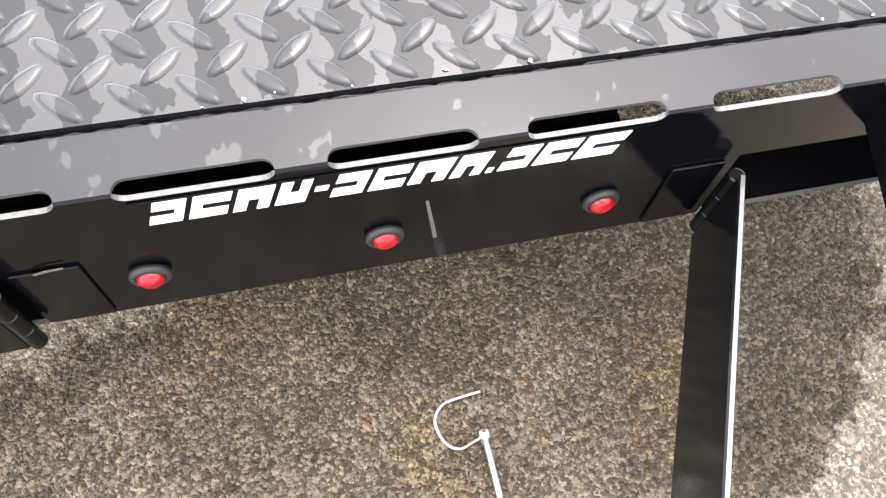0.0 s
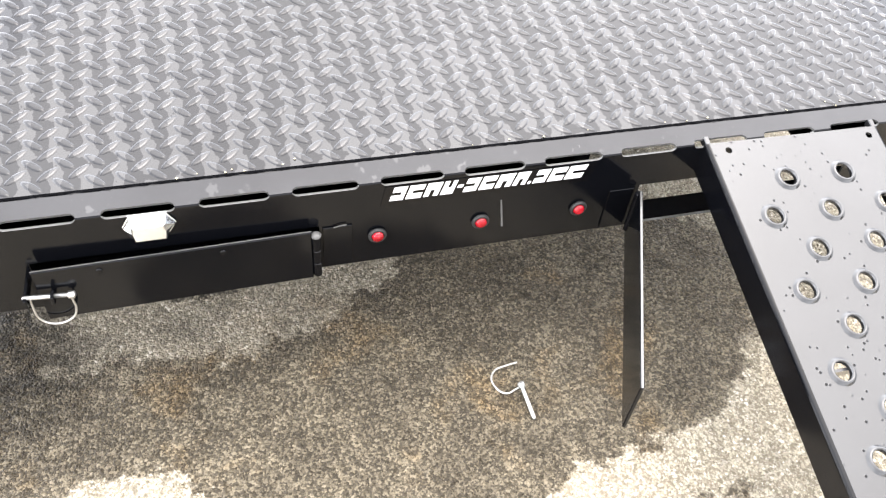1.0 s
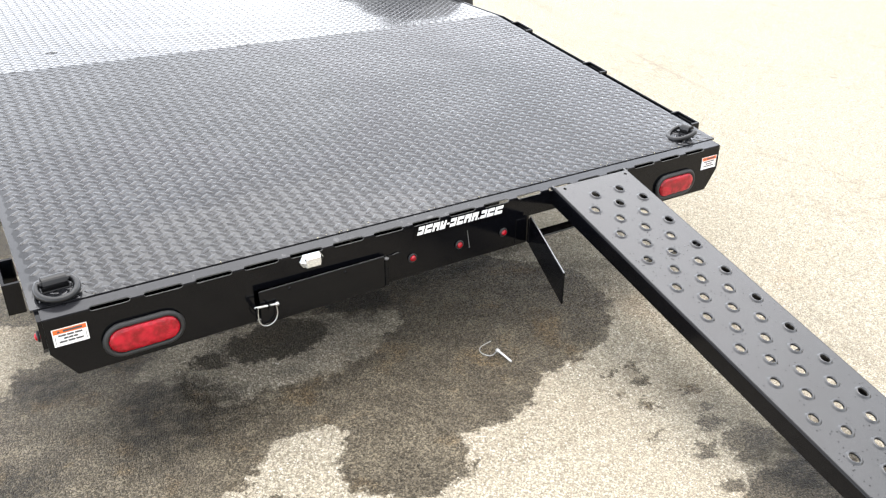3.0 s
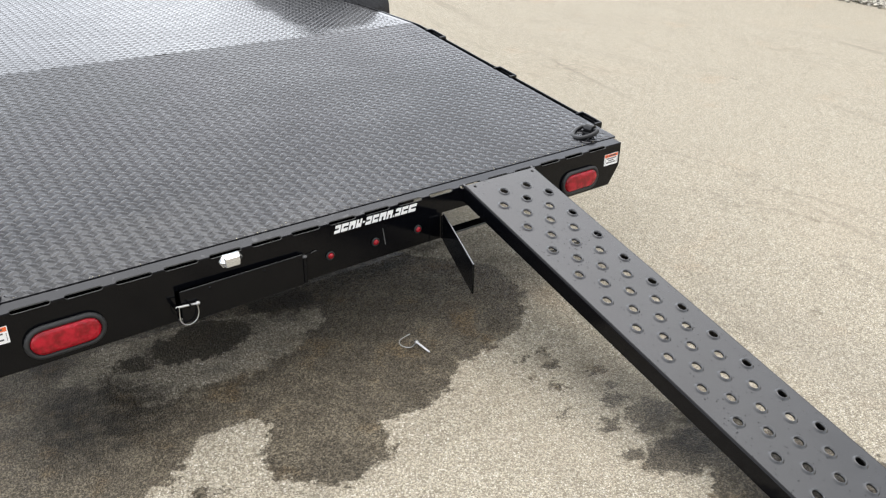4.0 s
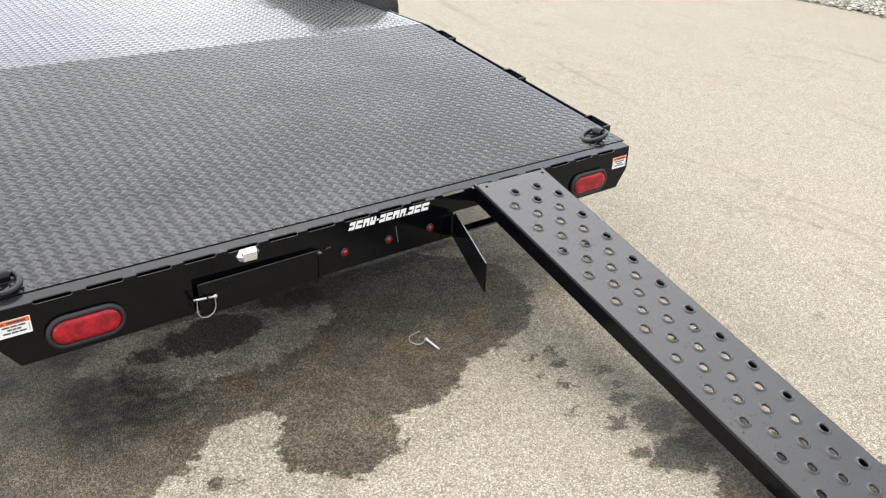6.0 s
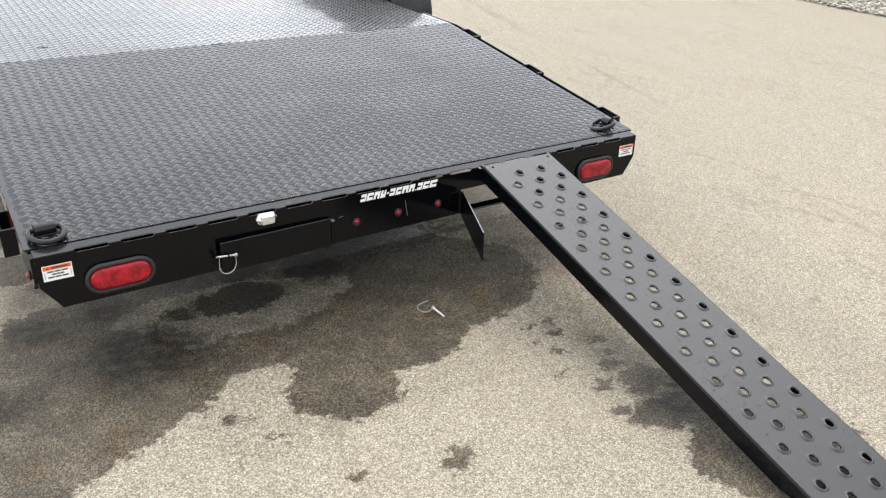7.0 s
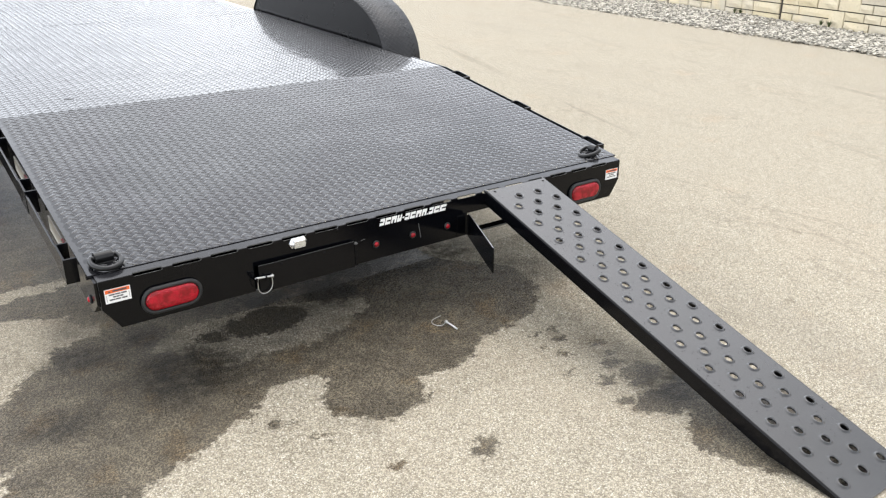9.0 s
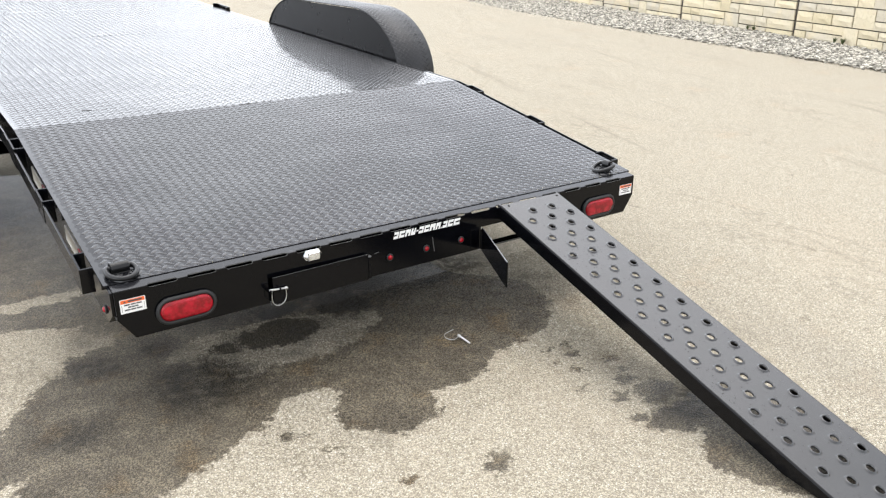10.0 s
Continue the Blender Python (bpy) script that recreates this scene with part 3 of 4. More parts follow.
def side_frame(side):
    """The deep frame channel under one deck edge."""
    bm = bmesh.new()
    x0, x1 = side * (HALF - 0.05), side * (HALF - 0.006)
    for foot in (((0.008, 0.075), (0.07, 0.13), (BREAK, 0.13)), ((BREAK + 0.001, 0.16), (BED_END, 0.16))):
        line = [(y, deck_z(y if y != BREAK else BREAK - 1e-4) - drop) for y, drop in foot]
        line += [(y, deck_z(y if y != BREAK else BREAK - 1e-4) - 0.0075) for y in (foot[-1][0], foot[0][0])]
        loops = [[bm.verts.new((x, y, z)) for y, z in line] for x in (x0, x1)]
        n = len(line)
        for k in range(n):
            bm.faces.new((loops[0][k], loops[0][(k + 1) % n], loops[1][(k + 1) % n], loops[1][k]))
        for loop in loops:
            bm.faces.new(loop)
    part("frame_rail", bm, BLACK_PAINT, trailer, "black steel frame channel")


RAIL_X = 1.085


def sloped_box(x0, x1, y0, y1, top, drop, bevel=0.0015):
    bm = boxed((min(x0, x1), y0, 0), (max(x0, x1), y1, 1))
    for v in bm.verts:
        v.co.z = deck_z(v.co.y) - (top if v.co.z > 0.5 else top + drop)
    if bevel:
        bmesh.ops.bevel(bm, geom=bm.edges[:], offset=bevel, segments=1, affect="EDGES")
    return bm


def side_rail(side):
    for y0, y1, low in ((0.15, BREAK - 0.002, 0.006), (BREAK, 1.8, 0.006), (3.85, 6.0, 0.05)):
        part("rub_rail", sloped_box(side * RAIL_X, side * (RAIL_X + 0.007), y0, y1, low, 0.06), BLACK_PAINT, trailer, "flat black steel rub rail")
    for y, long in ((0.142, 0.1), (0.615, 0.102), (1.085, 0.105), (4.54, 0.3)):
        part("stake_pocket", pocket(side, y, y + long, 0.004 if y < 2 else 0.022), BLACK_PAINT, trailer, "open black stake pocket on the rail")


def pocket(side, y0, y1, rise):
    """A bent channel, open at its top and bottom, between the frame and the rail."""
    a, b = side * (HALF + 0.002), side * (RAIL_X + 0.0085)
    t = 0.006
    loop = [(a, y0), (b, y0), (b, y1), (a, y1), (a, y1 - t), (b - side * t, y1 - t), (b - side * t, y0 + t), (a, y0 + t)]
    bm = bmesh.new()
    high = [bm.verts.new((x, y, deck_z(y) + rise)) for x, y in loop]
    low = [bm.verts.new((x, y, deck_z(y) - 0.07)) for x, y in loop]
    n = len(loop)
    for k in range(n):
        bm.faces.new((low[k], low[(k + 1) % n], high[(k + 1) % n], high[k]))
    for row in (high, low):
        for quad in ((0, 1, 6, 7), (1, 2, 5, 6), (2, 3, 4, 5)):
            bm.faces.new([row[k] for k in quad])
    return bm


for side in (-1, 1):
    side_frame(side)
    side_rail(side)
for y in (0.33, 0.83):
    part("side_label", sloped_box(-(HALF - 0.006), -(HALF - 0.003), y + 0.034, y + 0.2, 0.045, 0.05, 0), SHADED_WHITE, trailer, "white reflective label on the frame side")
    part("side_label", sloped_box(-(HALF - 0.006), -(HALF - 0.003), y, y + 0.032, 0.045, 0.05, 0), RED_LENS, trailer, "red reflective label on the frame side")
for x0, x1 in ((-0.98, 0.205), (0.63, 0.98)):
    part("belly_plate", boxed((x0, 0.044, FACE_LOW - 0.002), (x1, 0.3, FACE_LOW + 0.002)), BLACK_PAINT, trailer, "black plate closing the rear channel below")
    part("rear_crossmember", boxed((x0, 0.1, FACE_LOW), (x1, 0.108, deck_z(0.1) - 0.009)), BLACK_PAINT, trailer, "black steel channel behind the rear panel")
for y in (0.5, 1.25, 1.9, 2.6, 3.3, 4.0, 4.7, 5.4):
    part("cross_member", sloped_box(-0.99, 0.99, y, y + 0.05, 0.011, 0.075, 0), BLACK_PAINT, trailer, "black steel channel under the deck")


# first a reflection on the panel, painted as a pale streak; then real scrapes
part("scuff_mark", extrude_outline(bmesh.new(), [(0.0215, 0.377), (0.0235, 0.378), (0.0325, 0.323), (0.0295, 0.323)], pose(0, -0.0001, 0, 90), 0.0005), PALE_GREY, trailer, "pale painted reflection streak on the rear panel")
part("scuff_mark", extrude_outline(bmesh.new(), [(-0.214, 0.3685), (-0.206, 0.371), (-0.196, 0.3715), (-0.196, 0.3698), (-0.205, 0.3688), (-0.213, 0.3668)], pose(0, -0.0026, 0, 90), 0.0004), PALE_GREY, trailer, "pale scrape over the hinge leaf")
part("scuff_mark", sloped_box(-0.765, -0.725, 1.475, 1.487, -0.0012, 0.0014, 0), TYRE, trailer, "dark rubber scuff on the deck")


# ramp storage doors
def ramp_door(hinge_x, turn, label):
    door = thing("ramp_door", pose(hinge_x, -0.0125, 0, 0, 0, turn), "", "")
    door.parent = trailer
    tagged(door, label)
    part("door_plate", boxed((-0.347, -0.0025, 0.287), (-0.006, 0.0025, 0.3765), 0.0012), BLACK_PAINT, door)
    for z0, z1 in ((0.291, 0.3162), (0.3165, 0.3412), (0.3415, 0.367)):
        part("hinge_barrel", lathe(bmesh.new(), [(0.0046, z0), (0.006, z0 + 0.0008), (0.006, z1 - 0.0008), (0.0046, z1)], pose(0, 0, 0), 20), BLACK_PAINT, door)
    if turn < 30:
        part("weld_spot", lathe(bmesh.new(), [(0.0068, 0.3665), (0.0074, 0.3685), (0.005, 0.371), (0.002, 0.3716)], pose(0, 0, 0), 10), PALE_GREY, door, "pale weld spot on the hinge", smooth=True)
    for x in (-0.12, -0.27):
        part("rivet", lathe(bmesh.new(), [(0.004, 0), (0.004, 0.0012), (0.002, 0.002)], pose(x, -0.0025, 0.365, 90), 10), BLACK_PAINT, door, smooth=True)
    half = 0.0014 if turn > 30 else 0.0009
    part("worn_edge", boxed((-0.347, -half, 0.3765), (-0.006, half, 0.3768)), PALE_EDGE, door, "thin pale strip on the top edge")
    return door


ramp_door(-0.2385, 1.1, "closed black steel ramp door held by a pin")
ramp_door(0.233, 65.7, "black steel ramp door swung open on its hinge")
for x0, x1 in ((-0.228, -0.188), (0.19, 0.229)):
    part("hinge_leaf", boxed((x0, -0.0024, 0.293), (x1, -0.0005, 0.368), 0.0006), BLACK_PAINT, trailer, "black hinge leaf welded to the rear panel")
part("latch_tab", boxed((-0.601, -0.038, 0.331), (-0.597, 0.0, 0.345), 0.0008), BLACK_PAINT, trailer, "black latch tab beside the door")
part("latch_tab", boxed((-0.57, -0.038, 0.331), (-0.566, -0.024, 0.345), 0.0008), BLACK_PAINT, trailer, "black latch tab on the door")


# lamps on the rear panel
def rear_facing(x, z, y=-0.001):
    """x to the right, y up, z out of the rear panel."""
    return pose(x, y, z, 90)


def tail_light(x, z):
    lamp = thing("tail_light", pose(x, -0.001, z, 90), "", "")
    lamp.parent = trailer
    tagged(lamp, "oval red tail light in a grey rubber grommet")
    bm = bmesh.new()
    rows = []
    for grow, h in ((0.0, 0.0), (0.002, 0.006), (-0.002, 0.0105), (-0.007, 0.011), (-0.0105, 0.008), (-0.0105, 0.001)):
        rows.append([bm.verts.new((px, py, h)) for px, py in stadium(0.176 + 2 * grow, 0.082 + 2 * grow, 12)])
    for one, two in zip(rows, rows[1:]):
        for k in range(len(one)):
            bm.faces.new((one[k], one[(k + 1) % len(one)], two[(k + 1) % len(one)], two[k]))
    part("grommet", bm, RUBBER, lamp, "grey-black rubber ring", smooth=True)
    bm = bmesh.new()
    rows = []
    for grow, h in ((0.0, 0.001), (0.0, 0.009), (-0.003, 0.0125), (-0.009, 0.014), (-0.02, 0.0146)):
        rows.append([bm.verts.new((px, py, h)) for px, py in stadium(0.154 + 2 * grow, 0.06 + 2 * grow, 12)])
    for one, two in zip(rows, rows[1:]):
        for k in range(len(one)):
            bm.faces.new((one[k], one[(k + 1) % len(one)], two[(k + 1) % len(one)], two[k]))
    bm.faces.new(rows[-1])
    part("lens", bm, RED_LENS, lamp, "glossy red plastic lens", smooth=True)


tail_light(-0.8475, 0.345)
tail_light(0.838, 0.341)


def marker_light(m):
    lamp = thing("marker_light", m, "", "")
    lamp.parent = trailer
    lamp.scale = (0.9, 0.9, 0.9)
    tagged(lamp, "small round red marker light in a grey grommet")
    part("grommet", lathe(bmesh.new(), [(0.0142, 0.0), (0.0146, 0.003), (0.0132, 0.005), (0.0102, 0.0055), (0.0098, 0.002)], pose(0, 0, 0), 24), RUBBER, lamp, "grey rubber ring", smooth=True)
    part("lens", lathe(bmesh.new(), [(0.0096, 0.001), (0.0096, 0.0055), (0.0082, 0.0085), (0.0052, 0.0103), (0.002, 0.0108)], pose(0, 0, 0), 20), RED_LENS, lamp, "red plastic dome", smooth=True)


for x in (-0.1535, -0.0045, 0.1455):
    marker_light(rear_facing(x, 0.342))
marker_light(pose(-1.049, 0.083, 0.358, 0, -90, 0))

plate_lamp = thing("plate_light", rear_facing(-0.4395, 0.4165), "", "")
plate_lamp.scale = (0.9, 0.9, 0.72)
plate_lamp.parent = trailer
tagged(plate_lamp, "chrome licence plate light on the rear panel")
hood = bmesh.new()
rows = []
for x0, x1, low, high, h in ((-0.0345, 0.0345, -0.0165, 0.0165, 0.003), (-0.0335, 0.0335, -0.015, 0.015, 0.008), (-0.023, 0.023, -0.0145, 0.012, 0.022), (-0.0215, 0.0215, -0.0135, 0.0105, 0.0245)):
    c = 0.0105 if h < 0.01 else 0.002
    rows.append([hood.verts.new((x, y, h)) for x, y in ((x0, 0.0), (x0 + c, low), (x1 - c, low), (x1, 0.0), (x1 - c, high), (x0 + c, high))])
for one, two in zip(rows, rows[1:]):
    for k in range(6):
        hood.faces.new((one[k], one[(k + 1) % 6], two[(k + 1) % 6], two[k]))
hood.faces.new(rows[0])
hood.faces.new(rows[-1])
part("hood", hood, CHROME, plate_lamp)
part("base", extrude_outline(bmesh.new(), [(-0.0355, 0.0), (-0.0245, 0.0185), (0.0245, 0.0185), (0.0355, 0.0), (0.0245, -0.0185), (-0.0245, -0.0185)], pose(0, 0, 0), 0.003), CHROME, plate_lamp)
part("lens", boxed((-0.019, -0.0165, 0.006), (0.019, -0.0143, 0.019), 0.001), WHITE, plate_lamp, "clear white lens strip")

# decals: slanted white blocks on a black vinyl strip, and two warning labels
maker = thing("maker_decal", rear_facing(0.003, 0.4145, -0.0006), "", "")
maker.parent = trailer
tagged(maker, "black vinyl strip with bold slanted white marks")
part("backing", extrude_outline(bmesh.new(), [(-0.153, -0.021), (0.147, -0.021), (0.153, 0.0135), (-0.147, 0.0135)], pose(0, 0, 0), 0.0004), DECAL, maker)
widths = (0.0215, 0.0245, 0.0235, 0.0205, 0.010, 0.022, 0.0235, 0.0255, 0.022, 0.006, 0.0215, 0.0255, 0.030)
# each mark is a slanted block with one slit: (height of the slit's middle, where it begins and ends across the block)
SLITS = ((0.0, 0.0, 0.7), (0.006, 0.38, 0.66), (-0.006, 0.36, 0.66), (0.0, 0.3, 1.0))
gap, lean, tall, left = 0.0034, 0.30, 0.0116, -0.138
for k, w in enumerate(widths):
    w = w * 0.925 - 0.0016
    if k == 4:
        rects = [(0, -0.0025, 1, 0.0025)]
    elif k == 9:
        rects = [(0, -tall, 1, -0.0065)]
    else:
        mid, a, b = SLITS[(k * 3 + k // 4) % 4]
        cut = 0.0027 if abs(mid) < 0.001 else 0.0056
        rects = [(0, -tall, 1, mid - cut), (0, mid + cut, 1, tall), (0, mid - cut, a, mid + cut), (b, mid - cut, 1, mid + cut)]
    bm = bmesh.new()
    for x0, z0, x1, z1 in rects:
        if x1 - x0 > 0.01 and z1 - z0 > 0.0002:
            extrude_outline(bm, [(left + w * x0 + lean * z0, z0), (left + w * x1 + lean * z0, z0), (left + w * x1 + lean * z1, z1), (left + w * x0 + lean * z1, z1)], pose(0, 0, 0.0005), 0.0004)
    part("mark", bm, WHITE, maker, "white slanted block")
    left += w + gap


def warning_label(x, z, turn):
    tag = thing("warning_label", pose(x, -0.0008, z, 90, -turn, 0), "", "")
    tag.parent = trailer
    tagged(tag, "white and orange warning label with tiny dark print")
    part("paper", boxed((-0.035, -0.021, 0), (0.035, 0.021, 0.0004)), WHITE, tag)
    part("band", boxed((-0.033, 0.0085, 0.0005), (0.033, 0.0193, 0.0008)), ORANGE, tag, "orange band")
    part("print_bar", boxed((-0.013, 0.0115, 0.0009), (0.025, 0.0165, 0.0011)), INK, tag)
    part("print_bar", extrude_outline(bmesh.new(), [(-0.026, 0.0112), (-0.018, 0.0112), (-0.022, 0.0172)], pose(0, 0, 0.0009), 0.0002), INK, tag)
    for y, half in ((0.0035, 0.024), (-0.004, 0.014), (-0.0115, 0.024)):
        for a, b in ((-1.0, -0.35), (-0.28, 0.3), (0.38, 1.0)):
            part("print_bar", boxed((a * half, y - 0.0021, 0.0005), (b * half, y + 0.0021, 0.0007)), INK, tag)
    for x0 in (-0.031, 0.030):
        part("print_bar", boxed((x0, -0.016, 0.0005), (x0 + 0.001, 0.004, 0.0007)), INK, tag)


warning_label(-0.993, 0.389, 0)
warning_label(0.994, 0.385, 0)


# tie-down rings on the deck corners
def tie_ring(x, y, turn, tilt, wide, deep, grip):
    z = deck_z(y)
    ring = thing("tie_down_ring", pose(x, y, z, math.degrees(math.atan(RISE_TAIL)), 0, turn), "", "")
    ring.scale = (0.86, 0.86, 0.86)
    ring.parent = trailer
    tagged(ring, "black forged tie-down ring in a welded saddle")
    pts = []
    for k in range(40):
        a = k * math.tau / 40
        px, py = wide * math.cos(a), deep * math.sin(a)
        pts.append(Vector((px, min(py, 0.026) - 0.026, 0.0)))
    lift = Matrix.Rotation(radians(-tilt), 4, "X")
    part("ring", sweep(bmesh.new(), [(lift @ p) + Vector((0, 0.022, 0.015)) for p in pts], 0.009, 12, True), RING_PAINT, ring, "black round steel bar ring", smooth=True)
    bm = bmesh.new()
    loop = [(0.0195 * math.cos(a), 0.0195 * math.sin(a)) for a in np.linspace(-0.55, math.pi + 0.55, 16)]
    loop += [(0.0135 * math.cos(a), 0.0135 * math.sin(a)) for a in np.linspace(math.pi + 0.55, -0.55, 16)]
    ends = [[bm.verts.new((x, py + 0.022, pz + 0.014)) for py, pz in loop] for x in (-grip, grip)]
    n = len(loop)
    for k in range(n):
        bm.faces.new((ends[0][k], ends[0][(k + 1) % n], ends[1][(k + 1) % n], ends[1][k]))
    for k in range(15):
        for row in ends:
            bm.faces.new((row[k], row[k + 1], row[n - 2 - k], row[n - 1 - k]))
    part("saddle", bm, RING_PAINT, ring, "half-round welded saddle")
    part("base_plate", boxed((-grip - 0.006, 0.0, -0.001), (grip + 0.006, 0.046, 0.004), 0.0015), RING_PAINT, ring, "black welded base plate")


tie_ring(-0.993, 0.086, 4, -3, 0.047, 0.05, 0.029)
tie_ring(0.968, 0.1, -84, -2, 0.042, 0.07, 0.019)


# fenders and wheels
def fender_profile():
    """y and z of the fender's top skin, from its rear foot to its front foot."""
    pts = [(1.88, 0.53)]
    for a in np.linspace(180, 92, 12):
        pts.append((2.42 + 0.54 * math.cos(radians(a)), 0.575 + 0.378 * math.sin(radians(a))))
    for a in np.linspace(88, 0, 12):
        pts.append((3.28 + 0.48 * math.cos(radians(a)), 0.6 + 0.357 * math.sin(radians(a))))
    return pts + [(3.76, 0.54)]


def fender(side):
    guard = thing("fender", pose(0, 0, 0), "", "")
    guard.parent = trailer
    tagged(guard, "black tread plate tandem fender with a smooth inner panel")
    xi, xo = side * 1.076, side * 1.33
    pts = fender_profile()
    bm = bmesh.new()
    rows = [[bm.verts.new((x, y, z)) for y, z in pts] for x in (xi, (xi + xo) / 2, xo)]
    for one, two in zip(rows, rows[1:]):
        for k in range(len(pts) - 1):
            bm.faces.new((one[k], one[k + 1], two[k + 1], two[k]))
    skin = part("skin", bm, FENDER_PAINT, guard, "grey-black tread plate skin", smooth=True)
    solid = skin.modifiers.new("sheet", "SOLIDIFY")
    solid.thickness, solid.offset = 0.004, 0.0
    bm = bmesh.new()
    x = side * 1.078
    face = bm.faces.new([bm.verts.new((x, y, z - 0.006)) for y, z in pts])
    made = bmesh.ops.extrude_face_region(bm, geom=[face])
    for v in [g for g in made["geom"] if isinstance(g, bmesh.types.BMVert)]:
        v.co.x += side * 0.005
    part("inner_panel", bm, PANEL_PAINT, guard, "smooth black inner panel")
    weld_bead("edge_weld", [(side * 1.075, y, z) for y, z in pts[1:-1]], 0.0035, guard, 9)
    places = []
    flat = [Vector((0, y, z)) for y, z in pts]
    travelled = 0.0
    for a, b in zip(flat, flat[1:]):
        span = (b - a).length
        way = (b - a).normalized()
        normal = Vector((1, 0, 0)).cross(way)
        normal = normal if normal.dot(Vector((0, a.y - 2.9, a.z - 0.3))) > 0 else -normal
        j = math.ceil(travelled / (PITCH_Y / 2))
        while j * PITCH_Y / 2 < travelled + span:
            p = a + way * (j * PITCH_Y / 2 - travelled)
            shift, lean = (0.0, -40) if j % 2 == 0 else (PITCH_X / 2, 40)
            c, s = math.cos(radians(lean)), math.sin(radians(lean))
            u, v = Vector((c, 0, 0)) + way * s, way * c - Vector((s, 0, 0))
            for i in range(6):
                places.append((p + Vector((side * (1.094 + shift + i * PITCH_X), 0, 0)) + normal * 0.0018, u, v, normal))
            j += 1
        travelled += span
    tagged(raw("tread_pattern", *lugs(places, height=0.0009), FENDER_PAINT, skin), kind="stuff")
    for y in (2.38, 3.26):
        wheel = thing("wheel", pose(side * 1.215, y, 0.352, 0, 90 * side, 0), "", "")
        wheel.parent = trailer
        tagged(wheel, "black trailer wheel standing on the asphalt")
        prof = [(0.2, -0.09), (0.3, -0.1), (0.34, -0.088), (0.352, -0.06), (0.352, 0.06), (0.34, 0.088), (0.3, 0.1), (0.2, 0.09)]
        part("tyre", lathe(bmesh.new(), prof, pose(0, 0, 0), 40), TYRE, wheel, "black rubber tyre", smooth=True)
        part("rim", lathe(bmesh.new(), [(0.2, -0.085), (0.203, 0.088), (0.18, 0.07), (0.15, 0.03), (0.08, 0.03), (0.06, 0.055), (0.03, 0.06)], pose(0, 0, 0), 32), BLACK_PAINT, wheel, "black steel rim", smooth=True)


for side in (-1, 1):
    fender(side)
for y in (2.38, 3.26):
    part("axle", sweep(bmesh.new(), [(-1.13, y, 0.352), (1.13, y, 0.352)], 0.035, 12), BLACK_PAINT, trailer, "black tubular axle", smooth=True)


# ---- loading ramp ----
RAMP_RISE = 0.293
ramp_angle = math.degrees(math.atan(RAMP_RISE))
RAMP_HALF, RAMP_DEEP = 0.1445, 0.05
RAMP_LONG = 1.542
ramp = thing("loading_ramp", pose(0.466, -0.004, 0.4385, ramp_angle, 0, -0.95), "black steel loading ramp with raised grip holes", "ramp")
hole_places = []
for n in range(26):
    v = -0.0702 - n * 0.0562
    for k in ((-0.5, 0.5) if n % 2 == 0 else (-1, 0, 1)):
        hole_places.append((0.0045 + k * 0.0918, v))
holes = [round_hole(x, v, 0.0128, 18) for x, v in hole_places] + [round_hole(x, -0.0145, 0.0052, 12) for x in (-0.113, 0.122)]
edge = RAMP_HALF - 0.006
punched("tread_plate", [(-edge, 0), (-edge, -RAMP_LONG), (edge, -RAMP_LONG), (edge, 0)], holes, 0.004, RAMP_PAINT, ramp, "grey-black ramp plate with drying drops")
for side in (-1, 1):
    bm = bmesh.new()
    prof = [(0.0, 0.0)] + [(0.006 * math.sin(a), -0.006 + 0.006 * math.cos(a)) for a in np.linspace(0.3, math.pi / 2, 5)] + [(0.006, -RAMP_DEEP), (0.002, -RAMP_DEEP), (0.002, -0.006), (0.0, -0.004)]
    cuts = [0.0, -1.3, -RAMP_LONG]
    rows = []
    for v in cuts:
        foot = 0.12 if v < -1.4 else 1.0
        rows.append([bm.verts.new((side * (edge + a), v, b * (foot if b < -0.02 else 1.0))) for a, b in prof])
    for one, two in zip(rows, rows[1:]):
        for k in range(len(prof)):
            bm.faces.new((one[k], one[(k + 1) % len(prof)], two[(k + 1) % len(prof)], two[k]))
    bm.faces.new(rows[0])
    bm.faces.new(rows[-1])
    part("side_flange", bm, BLACK_PAINT, ramp, "black bent side flange")
collar = bmesh.new()
rows = []
for r, h in ((0.0202, -0.0005), (0.0186, 0.0008), (0.0168, 0.003), (0.015, 0.0042), (0.0131, 0.0038), (0.0126, -0.004)):
    rows.append([collar.verts.new((r * math.cos(k * math.tau / 16), r * math.sin(k * math.tau / 16), h)) for k in range(16)])
for one, two in zip(rows, rows[1:]):
    for k in range(16):
        collar.faces.new((one[k], one[(k + 1) % 16], two[(k + 1) % 16], two[k]))
first = part("grip_collar", collar, SHADED_COLLAR, ramp, "darker raised rim of a grip hole", smooth=True)
first.location = (*hole_places[0], 0)
for x, v in hole_places[1:]:
    again = new("grip_collar", first.data)
    again.parent = ramp
    again.location = (x, v, 0)
for x in (-0.142, 0.136):
    part("hook_tab", boxed((x, -0.004, -0.014), (x + 0.008, 0.014, -0.002), 0.001), RAMP_PAINT, ramp)
for v in (-0.35, -0.75, -1.1):
    part("stiffener", boxed((-edge, v, -0.03), (edge, v + 0.004, -0.0045)), RAMP_PAINT, ramp)


